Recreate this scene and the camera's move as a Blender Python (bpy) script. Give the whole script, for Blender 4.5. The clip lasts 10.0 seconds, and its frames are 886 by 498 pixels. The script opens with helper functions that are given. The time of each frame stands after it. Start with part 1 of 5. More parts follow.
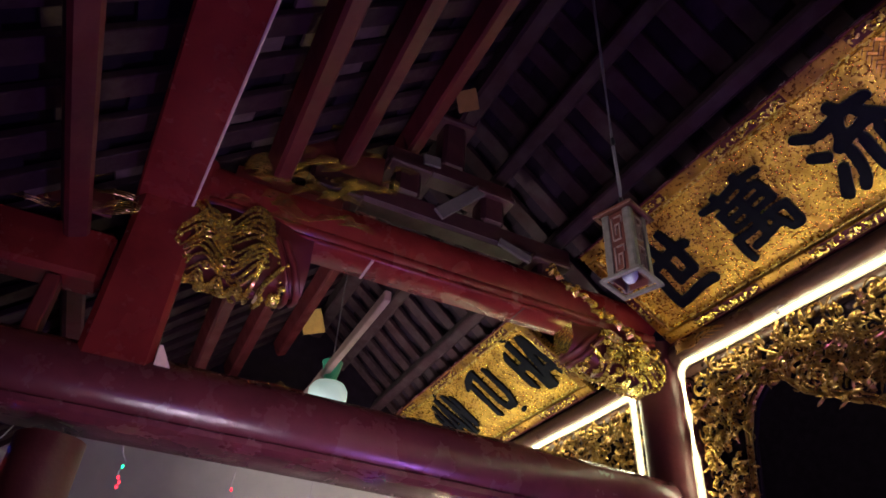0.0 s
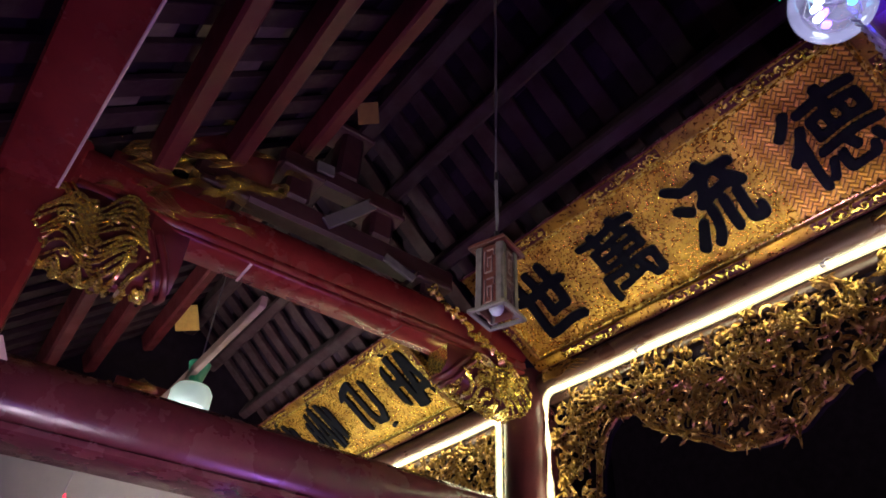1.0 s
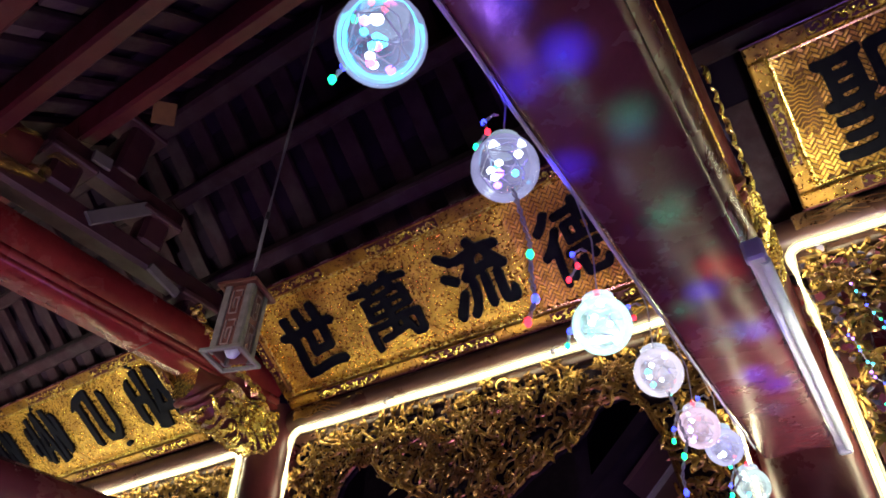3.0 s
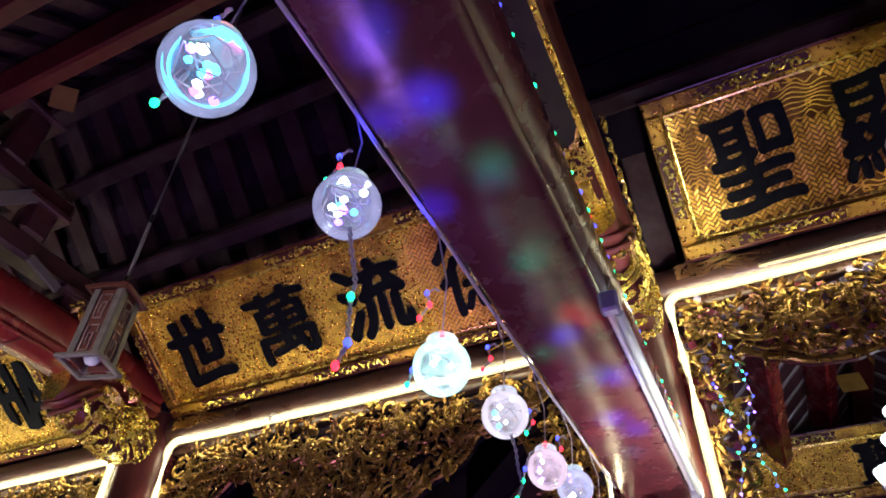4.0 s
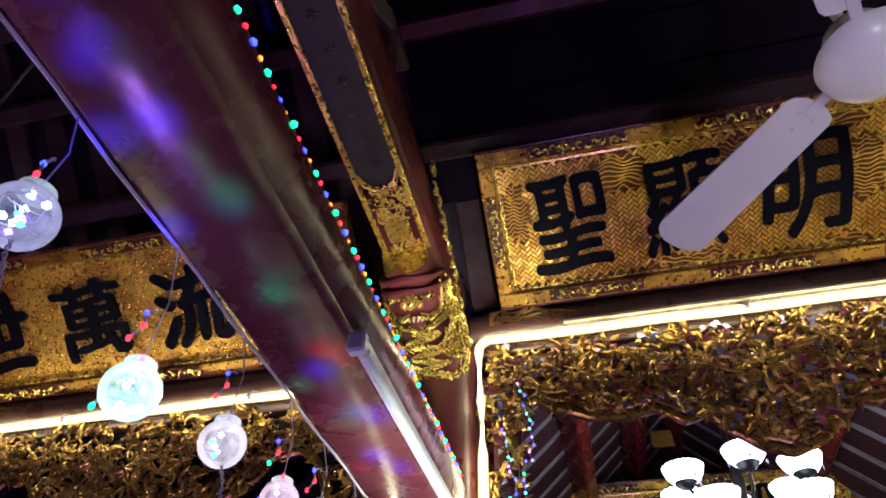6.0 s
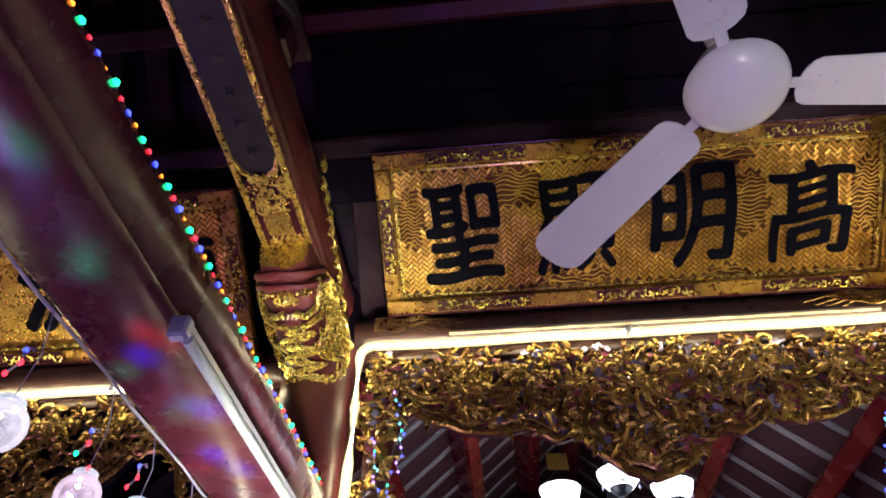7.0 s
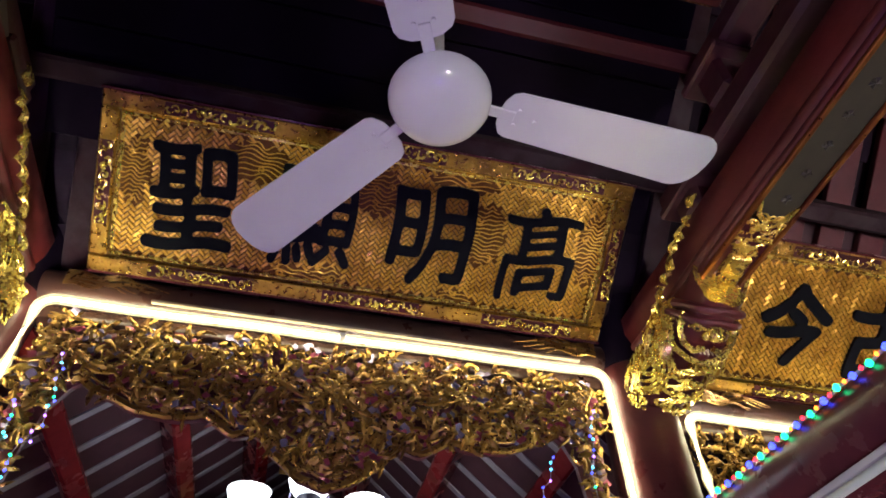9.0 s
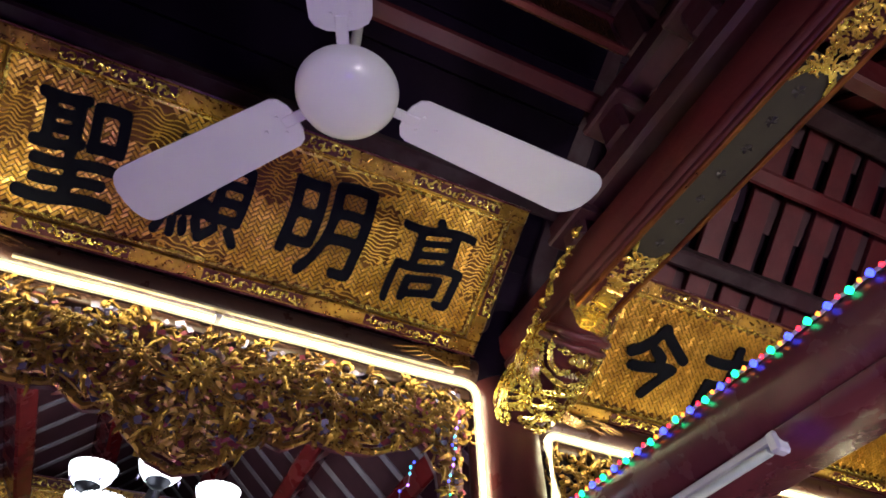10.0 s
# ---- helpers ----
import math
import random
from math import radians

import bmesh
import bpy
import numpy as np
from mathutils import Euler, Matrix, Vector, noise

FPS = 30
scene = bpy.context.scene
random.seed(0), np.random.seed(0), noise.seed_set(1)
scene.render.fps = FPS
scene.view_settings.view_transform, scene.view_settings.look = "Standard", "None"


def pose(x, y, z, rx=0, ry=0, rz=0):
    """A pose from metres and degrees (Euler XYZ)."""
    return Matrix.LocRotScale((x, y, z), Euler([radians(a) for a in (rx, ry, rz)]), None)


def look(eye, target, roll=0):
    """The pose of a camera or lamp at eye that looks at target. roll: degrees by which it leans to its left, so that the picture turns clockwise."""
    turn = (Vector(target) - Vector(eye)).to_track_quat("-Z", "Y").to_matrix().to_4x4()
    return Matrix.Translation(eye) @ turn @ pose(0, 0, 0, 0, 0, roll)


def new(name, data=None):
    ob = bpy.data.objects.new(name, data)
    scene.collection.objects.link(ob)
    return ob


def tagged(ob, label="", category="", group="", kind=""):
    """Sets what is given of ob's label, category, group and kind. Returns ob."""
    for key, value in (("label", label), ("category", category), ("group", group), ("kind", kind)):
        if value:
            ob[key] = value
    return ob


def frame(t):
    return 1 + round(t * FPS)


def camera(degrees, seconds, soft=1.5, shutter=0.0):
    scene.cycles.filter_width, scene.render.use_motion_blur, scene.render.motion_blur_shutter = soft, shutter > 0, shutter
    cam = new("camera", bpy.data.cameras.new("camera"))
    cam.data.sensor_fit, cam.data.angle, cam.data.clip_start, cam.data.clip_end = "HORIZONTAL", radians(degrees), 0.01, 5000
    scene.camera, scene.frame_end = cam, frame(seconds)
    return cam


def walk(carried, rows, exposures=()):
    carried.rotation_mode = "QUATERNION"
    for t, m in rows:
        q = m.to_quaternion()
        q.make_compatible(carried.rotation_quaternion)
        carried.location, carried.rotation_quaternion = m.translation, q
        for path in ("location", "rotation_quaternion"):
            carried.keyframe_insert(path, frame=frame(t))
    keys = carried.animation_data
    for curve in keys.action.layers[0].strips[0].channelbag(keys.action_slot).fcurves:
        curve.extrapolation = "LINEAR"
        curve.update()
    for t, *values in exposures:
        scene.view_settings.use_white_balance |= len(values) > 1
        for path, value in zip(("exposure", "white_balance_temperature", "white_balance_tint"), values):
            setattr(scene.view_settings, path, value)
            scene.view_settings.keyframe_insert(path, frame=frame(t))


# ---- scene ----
cam = camera(68.2, 10.0, soft=1.7)
PATH = [
    (0, (-0.9, 0.603, 1.503), (-2.384, 1.256, 2.674), 3.8),
    (0.5, (-0.88, 0.625, 1.52), (-2.285, 1.413, 2.706), 3.6),
    (1, (-0.843, 0.644, 1.53), (-2.153, 1.552, 2.738), 3.2),
    (1.5, (-0.806, 0.669, 1.542), (-2.034, 1.661, 2.77), 2.8),
    (2, (-0.771, 0.673, 1.551), (-1.896, 1.756, 2.801), 2.4),
    (2.5, (-0.73, 0.676, 1.567), (-1.739, 1.853, 2.831), 1.9),
    (3, (-0.671, 0.689, 1.578), (-1.534, 1.954, 2.864), 1.3),
    (4.5, (-0.496, 0.735, 1.608), (-1.075, 2.1, 2.951), 0.9),
    (5, (-0.422, 0.728, 1.609), (-0.926, 2.107, 2.967), 0.6),
    (6.5, (-0.205, 0.829, 1.618), (-0.449, 2.248, 3.006), 0.6),
    (7, (-0.106, 0.883, 1.626), (-0.255, 2.295, 3.035), 0.4),
    (7.5, (0.022, 0.927, 1.635), (-0.055, 2.329, 3.059), 0.4),
    (8, (0.163, 0.975, 1.637), (0.164, 2.361, 3.079), -0.2),
    (8.5, (0.263, 1.002, 1.64), (0.442, 2.366, 3.091), -1.0),
    (9, (0.296, 0.982, 1.662), (0.636, 2.34, 3.09), -0.9),
    (9.5, (0.291, 0.971, 1.663), (0.793, 2.283, 3.086), -1.5),
    (10, (0.332, 0.965, 1.633), (0.947, 2.211, 3.072), -1.5),
]
walk(cam, [(t, look(eye, target, roll)) for t, eye, target, roll in PATH])
scene.view_settings.exposure = 0.0

# ---- world and lamps ----
world = bpy.data.worlds.new("night")
scene.world = world
world.use_nodes = True
world.node_tree.nodes["Background"].inputs[0].default_value = (0.45, 0.30, 0.85, 1)
world.node_tree.nodes["Background"].inputs[1].default_value = 0.05


def area_lamp(name, eye, target, size, power, colour, spread=180):
    data = bpy.data.lights.new(name, "AREA")
    data.shape, data.size, data.energy, data.color, data.spread = "DISK", size, power, colour, radians(spread)
    ob = new(name, data)
    ob.matrix_world = look(eye, target)
    return ob


def spot_lamp(name, eye, target, degrees, power, colour):
    data = bpy.data.lights.new(name, "SPOT")
    data.energy, data.color, data.spot_size, data.spot_blend, data.shadow_soft_size = power, colour, radians(degrees), 1.0, 0.03
    ob = new(name, data)
    ob.matrix_world = look(eye, target)
    return ob


# unseen lamps below the view: the hall's inferred glow, then five added fills
area_lamp("hall_light", (0.75, -0.5, 1.2), (1.15, 2.6, 3.10), 0.3, 4.0, (0.98, 0.95, 0.96), 52)
area_lamp("aisle_fill", (-1.7, 0.8, 0.7), (-3.4, 1.35, 2.5), 0.5, 4.6, (1.0, 0.80, 1.05), 66)
area_lamp("gallery_fill", (-2.0, -1.2, 1.0), (-2.2, 2.8, 3.0), 0.5, 2.0, (1.0, 0.90, 1.0), 30)
area_lamp("east_aisle_fill", (3.3, -0.2, 0.8), (2.7, 2.5, 3.4), 0.5, 16, (1.0, 0.88, 0.90), 70)
area_lamp("side_aisle_fill", (-4.7, 0.4, 0.7), (-5.0, 2.6, 3.3), 0.5, 22, (1.0, 0.94, 0.86), 72)
area_lamp("bracket_fill", (-0.1, 1.7, 1.0), (-0.84, 2.74, 3.0), 0.3, 3.6, (1.0, 0.96, 0.86), 34)
# coloured beams of a small party projector on the floor
PROJECTOR = (-0.5, 0.9, 0.4)
BLUE, GREEN, RED, CYAN = (0.015, 0.02, 1.0), (0.01, 1.0, 0.45), (1.0, 0.06, 0.12), (0.03, 0.6, 1.0)
# violet fills added to lift the dark timber, apart from the projector's beams
area_lamp("violet_fill", (0.2, 0.8, 0.3), (-0.1, 2.4, 3.0), 0.3, 14, (0.36, 0.20, 1.0))
area_lamp("violet_fill", (-2.2, 2.3, 0.3), (-2.5, 1.0, 4.0), 0.3, 20, (0.46, 0.18, 1.0))
# added violet washes from straight below, tinting the beam's soffit
for tx, ty, deg, power in ((-0.90, 0.80, 9, 100), (-0.95, 1.12, 7, 70), (-0.93, 1.5, 6, 60), (-0.84, 2.08, 6, 80), (-0.86, 2.45, 8, 150)):
    spot_lamp("beam_wash_fill", (-0.86, 1.5, 0.3), (tx, ty, 2.42), deg, power * 0.78, (0.20, 0.05, 1.0))
for tx, ty, colour, power, deg in (
        (-0.87, 1.00, BLUE, 34, 1.9), (-0.85, 1.10, BLUE, 24, 1.4), (-0.84, 1.24, BLUE, 36, 2.0), (-0.92, 1.25, BLUE, 26, 1.9), (-0.88, 1.13, BLUE, 22, 1.6),
        (-0.80, 1.40, GREEN, 8, 2.0), (-0.81, 1.43, CYAN, 7, 1.5), (-0.93, 1.45, BLUE, 34, 1.7), (-0.83, 1.66, GREEN, 16, 1.8), (-0.80, 1.62, GREEN, 7, 1.4),
        (-0.80, 1.86, RED, 8, 1.8), (-0.77, 1.90, RED, 6, 1.4), (-0.90, 1.98, GREEN, 18, 1.2), (-0.84, 1.93, BLUE, 40, 1.6), (-0.82, 2.12, CYAN, 24, 1.7),
        (-0.86, 2.17, GREEN, 16, 1.3), (-0.78, 2.15, BLUE, 40, 2.0), (-0.84, 2.36, BLUE, 60, 1.8), (-0.80, 2.44, BLUE, 60, 1.6), (-0.90, 2.42, RED, 9, 1.4), (-0.84, 2.58, CYAN, 20, 1.5)):
    spot_lamp("party_beam", PROJECTOR, (tx, ty, 2.42), deg * 1.05, power * (125 if colour is BLUE else 100), colour)
for tx, ty, tz, colour, power, deg in ((-3.35, 1.45, 2.24, BLUE, 120, 2.0), (-3.35, 1.3, 2.24, GREEN, 50, 1.2), (-3.35, 1.75, 2.24, RED, 60, 1.2),
                                       (-3.35, 1.04, 3.2, BLUE, 22, 3.0), (1.66, 1.80, 2.40, BLUE, 60, 2.0)):
    spot_lamp("party_beam", PROJECTOR, (tx, ty, tz), deg, power * 12, colour)


# ---- materials ----
class Nodes:
    def __init__(self, name):
        self.mat = bpy.data.materials.new(name)
        self.mat.use_nodes = True
        self.tree = self.mat.node_tree
        self.b = self.tree.nodes["Principled BSDF"]
        self.coord = self.tree.nodes.new("ShaderNodeTexCoord")

    def add(self, kind, links=(), **values):
        n = self.tree.nodes.new(kind)
        for key, value in values.items():
            n.inputs[key.replace("_", " ")].default_value = value
        for key, socket in links:
            self.tree.links.new(socket, n.inputs[key])
        return n

    def noise(self, scale, detail=4.0, rough=0.6, coord="Object"):
        return self.add("ShaderNodeTexNoise", [("Vector", self.coord.outputs[coord])], Scale=scale, Detail=detail, Roughness=rough)

    def ramp(self, fac, stops):
        n = self.add("ShaderNodeValToRGB", [("Fac", fac)])
        e = n.color_ramp.elements
        while len(e) < len(stops):
            e.new(0.5)
        for i, (p, c) in enumerate(stops):
            e[i].position, e[i].color = p, (*c, 1) if len(c) == 3 else c
        return n

    def bump(self, height, strength, distance, normal=None):
        links = [("Height", height)] + ([("Normal", normal)] if normal else [])
        return self.add("ShaderNodeBump", links, Strength=strength, Distance=distance).outputs[0]

    def set(self, **values):
        for key, value in values.items():
            key = key.replace("_", " ")
            if isinstance(value, bpy.types.NodeSocket):
                self.tree.links.new(value, self.b.inputs[key])
            else:
                self.b.inputs[key].default_value = value
        return self.mat


def lacquer(name, dark, light, rough=0.28):
    """Old red lacquer on wood: faint grain, worn and dusty patches."""
    n = Nodes(name)
    big, fine = n.noise(2.3, 5), n.noise(38, 3)
    col = n.ramp(big.outputs[0], [(0.3, dark), (0.7, light)])
    dirt = n.ramp(n.noise(9, 6, 0.7).outputs[0], [(0.45, (1, 1, 1)), (0.75, (0.55, 0.5, 0.5))])
    mix = n.add("ShaderNodeMixRGB", [(1, col.outputs[0]), (2, dirt.outputs[0])], Fac=0.7)
    mix.blend_type = "MULTIPLY"
    r = n.ramp(n.noise(6, 5).outputs[0], [(0.3, (rough * 0.7,) * 3), (0.75, (rough * 1.7,) * 3)])
    return n.set(Base_Color=mix.outputs[0], Roughness=r.outputs[0], Normal=n.bump(fine.outputs[0], 0.12, 0.01))


def gilt(name, bright, dull, rough=0.3, weave=0.0, relief=0.25, fine=55):
    """Gold leaf with worn, reddish low spots; weave: a basket pattern pressed into it."""
    n = Nodes(name)
    big, fine = n.noise(7, 5), n.noise(130 if weave else fine, 4)
    col = n.ramp(big.outputs[0], [(0.36, dull), (0.60, bright)])
    r = n.ramp(fine.outputs[0], [(0.3, (rough * 0.75,) * 3), (0.7, (rough * 1.6,) * 3)])
    normal = n.bump(fine.outputs[0], relief, 0.008)
    colour = col.outputs[0]
    if weave:
        turn = n.add("ShaderNodeMapping", [("Vector", n.coord.outputs["Object"])])
        turn.inputs["Rotation"].default_value = (0, 0, radians(45))
        warp = n.add("ShaderNodeMixRGB", [(1, turn.outputs[0]), (2, n.noise(14, 2).outputs["Color"])], Fac=0.012)
        bands = []
        for way in ("X", "Y"):
            w = n.add("ShaderNodeTexWave", [("Vector", warp.outputs[0])], Scale=weave, Distortion=0.6, Detail=1.0)
            w.bands_direction = way
            bands.append(w.outputs["Color"])
        check = n.add("ShaderNodeTexChecker", [("Vector", warp.outputs[0])], Scale=weave * 1.62)
        brick = n.add("ShaderNodeMixRGB", [("Fac", check.outputs["Fac"]), (1, bands[0]), (2, bands[1])])
        swirl = n.add("ShaderNodeTexWave", [("Vector", n.coord.outputs["Object"])], Scale=14.0, Distortion=11.0, Detail=2.0)
        pick = n.ramp(n.noise(3.1, 2).outputs[0], [(0.56, (0, 0, 0)), (0.58, (1, 1, 1))])
        high = n.add("ShaderNodeMixRGB", [("Fac", pick.outputs[0]), (1, brick.outputs[0]), (2, swirl.outputs["Color"])])
        normal = n.bump(high.outputs[0], 1.0, 0.008, normal)
        # shade of the weave's grooves multiplied into the gold by height
        low = n.ramp(high.outputs[0], [(0.0, (0.42, 0.30, 0.20)), (0.6, (1, 1, 1))])
        mul = n.add("ShaderNodeMixRGB", [(1, colour), (2, low.outputs[0])], Fac=0.62)
        mul.blend_type = "MULTIPLY"
        colour = mul.outputs[0]
    return n.set(Base_Color=colour, Metallic=0.85, Roughness=r.outputs[0], Normal=normal)


def plain(name, colour, rough=0.5, metal=0.0, vary=0.25, scale=12, bump=0.08, spec=0.5):
    n = Nodes(name)
    a = tuple(c * (1 - vary) for c in colour)
    col = n.ramp(n.noise(scale, 6).outputs[0], [(0.3, a), (0.7, colour)])
    return n.set(Base_Color=col.outputs[0], Roughness=rough, Metallic=metal, Specular_IOR_Level=spec, Normal=n.bump(n.noise(scale * 6).outputs[0], bump, 0.006))


def glow(name, colour, strength):
    n = Nodes(name)
    return n.set(Base_Color=(*colour, 1), Emission_Color=(*colour, 1), Emission_Strength=strength, Roughness=0.4)


RED_BEAM = lacquer("red_lacquer", (0.15, 0.014, 0.016), (0.22, 0.024, 0.024), 0.22)
RED_DARK = lacquer("old_red_lacquer", (0.085, 0.012, 0.014), (0.15, 0.02, 0.02), 0.4)
RED_BROWN = lacquer("purple_brown_lacquer", (0.085, 0.018, 0.028), (0.14, 0.030, 0.040), 0.22)
BROWN_BEAM = lacquer("brown_lacquer", (0.038, 0.018, 0.014), (0.065, 0.029, 0.021), 0.30)
# two darker copies of the red timber, with roof shade in the colour
SHADED_RED = lacquer("shaded_red", (0.018, 0.006, 0.010), (0.038, 0.010, 0.014), 0.75)
TRUSS_RED = lacquer("shaded_truss_red", (0.035, 0.009, 0.014), (0.065, 0.012, 0.018), 0.5)
RED_COLUMN = lacquer("column_red", (0.05, 0.010, 0.012), (0.085, 0.016, 0.018), 0.35)
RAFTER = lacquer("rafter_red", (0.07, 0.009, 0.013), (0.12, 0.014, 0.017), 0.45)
GOLD = gilt("gold_leaf", (0.90, 0.72, 0.16), (0.50, 0.34, 0.07), 0.22, relief=0.03)
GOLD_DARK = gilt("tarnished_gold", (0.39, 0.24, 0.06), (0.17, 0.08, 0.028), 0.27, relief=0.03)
GOLD_GLINT = gilt("flame_gold", (0.66, 0.45, 0.10), (0.20, 0.10, 0.03), 0.16, relief=0.03)
GOLD_GRAIN = gilt("hammered_gold", (0.80, 0.50, 0.085), (0.46, 0.24, 0.04), 0.24, relief=1.0, fine=75)
GOLD_STRAND = gilt("strand_gold", (0.86, 0.53, 0.09), (0.58, 0.31, 0.045), 0.33, relief=0.06, fine=110)
GOLD_GAP = gilt("gap_shade_gold", (0.17, 0.08, 0.016), (0.10, 0.04, 0.012), 0.4, relief=0.4)
GOLD_FRAME = gilt("frame_gold", (0.46, 0.26, 0.04), (0.20, 0.10, 0.025), 0.27, relief=0.8)
GOLD_PLAIN = gilt("bright_gold", (0.95, 0.72, 0.16), (0.8, 0.52, 0.1), 0.25, relief=0.4)
GILT_SHADED = gilt("shaded_red_gilt", (0.36, 0.14, 0.03), (0.20, 0.05, 0.02), 0.35, relief=0.4)
FLOWER_DIM = plain("dim_flower_paint", (0.045, 0.036, 0.025), 0.6)
MAROON = plain("maroon_paint", (0.085, 0.014, 0.016), 0.45, spec=0.25)
PLUM = plain("plum_paint", (0.16, 0.035, 0.05), 0.4, vary=0.6, scale=30)
INK = plain("black_lacquer", (0.005, 0.006, 0.010), 0.45, vary=0.4, scale=20, spec=0.05)
WHITE_FAN = plain("white_enamel", (0.70, 0.69, 0.71), 0.20, vary=0.06, scale=5, bump=0.02)
PLASTER = plain("grey_white_plaster", (0.50, 0.48, 0.47), 0.85, vary=0.15, scale=4)
# tile tones by slope and bay hold the roof's light, shade and violet cast
TILE = plain("shaded_clay_tile", (0.022, 0.012, 0.024), 0.85, vary=0.5, scale=6, bump=0.2, spec=0.1)
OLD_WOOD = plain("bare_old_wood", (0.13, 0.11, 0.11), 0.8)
ROOF_LIT = plain("lit_tile", (0.15, 0.10, 0.085), 0.85, vary=0.5)
ROOF_SHADED = plain("shaded_tile", (0.032, 0.018, 0.032), 0.85, vary=0.5, spec=0.1)
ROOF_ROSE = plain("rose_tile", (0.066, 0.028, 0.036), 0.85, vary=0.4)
SANCT_TILE = plain("dark_plum_tile", (0.075, 0.022, 0.03), 0.7)
MORTAR = plain("pale_mortar", (0.34, 0.31, 0.33), 0.9, vary=0.3)
# near-black; also stands in for shade on the rear wall and carving backings
DARK_BOARD = plain("dark_board", (0.018, 0.011, 0.018), 0.8, vary=0.5, spec=0.08)
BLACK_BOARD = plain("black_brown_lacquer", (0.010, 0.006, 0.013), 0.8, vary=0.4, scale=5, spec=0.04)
FLOOR = plain("floor_tile", (0.30, 0.16, 0.13), 0.45)
TUBE_WHITE = plain("tube_housing", (0.55, 0.56, 0.62), 0.35, vary=0.1)
WIRE = plain("white_wire", (0.55, 0.52, 0.55), 0.6)
CORD = plain("grey_cord", (0.22, 0.21, 0.22), 0.6)
PANEL_GREY = plain("grey_green_panel", (0.042, 0.035, 0.020), 0.6, vary=0.35, scale=16)
PAPER = plain("gold_paper", (0.62, 0.36, 0.07), 0.55, vary=0.3, scale=20)
PAPER_SHADED = plain("shaded_gold_paper", (0.22, 0.10, 0.03), 0.7, vary=0.3, scale=20)
CREAM = plain("cream_paint", (0.42, 0.34, 0.22), 0.6, vary=0.5, scale=9)
RAIL_PALE = plain("pale_worn_rail", (0.34, 0.22, 0.20), 0.5, vary=0.4, scale=8)
JOINT = plain("pale_joint", (0.75, 0.55, 0.5), 0.6)
GREEN_PLASTIC = plain("green_plastic", (0.05, 0.32, 0.20), 0.35, vary=0.1)
SHADE_WHITE = plain("white_shade", (0.62, 0.72, 0.68), 0.4, vary=0.08)
BROWN_FRET = plain("brown_wood", (0.13, 0.035, 0.022), 0.45)
FRET_PALE = plain("pale_inlay", (0.34, 0.24, 0.20), 0.5)
LANTERN_PAPER = plain("grey_lantern_panel", (0.20, 0.18, 0.15), 0.5, vary=0.45, scale=40)
DARK_METAL = plain("dark_metal", (0.05, 0.05, 0.06), 0.4, 0.8)
IVORY = plain("ivory", (0.75, 0.62, 0.38), 0.4)
SHARD_PINK = plain("pink_mirror_chip", (0.26, 0.04, 0.08), 0.3, 0.3)
SHARD_WHITE = plain("white_mirror_chip", (0.26, 0.22, 0.34), 0.25, 0.5)
LED_WARM = glow("led_rope_light", (1.0, 0.92, 0.60), 34.0)
LED_COLD = glow("lamp_bowl_light", (0.86, 0.92, 1.0), 5.0)
LIT_SHADE = glow("lit_shade", (0.62, 0.82, 0.75), 0.42)
LIT_BULB = glow("lit_bulb", (0.9, 1.0, 0.95), 1.6)
DOT = {k: glow(k + "_diode", c, 5.0) for k, c in (("red", (1.0, 0.02, 0.04)), ("green", (0.01, 1.0, 0.32)), ("blue", (0.04, 0.06, 1.0)), ("amber", (1.0, 0.22, 0.02)))}


def glass_ball(name, colour, strength):
    """Thin clear plastic, lit from inside: see-through, glossy, faintly glowing."""
    n = Nodes(name)
    t = n.tree
    clear = n.add("ShaderNodeBsdfTransparent")
    gloss = n.add("ShaderNodeBsdfGlossy", Roughness=0.05)
    em = n.add("ShaderNodeEmission", Strength=strength)
    em.inputs[0].default_value = (*colour, 1)
    rim = n.add("ShaderNodeFresnel", IOR=1.35)
    m1 = n.add("ShaderNodeMixShader", [(0, rim.outputs[0]), (1, clear.outputs[0]), (2, gloss.outputs[0])])
    patch = n.ramp(n.noise(22, 2).outputs[0], [(0.35, (0.10,) * 3), (0.7, (0.6,) * 3)])
    m2 = n.add("ShaderNodeMixShader", [(0, patch.outputs[0]), (1, m1.outputs[0]), (2, em.outputs[0])])
    t.links.new(m2.outputs[0], t.nodes["Material Output"].inputs[0])
    return n.mat


LED_SLEEVE = glass_ball("clear_sleeve", (1.0, 0.86, 0.45), 2.4)


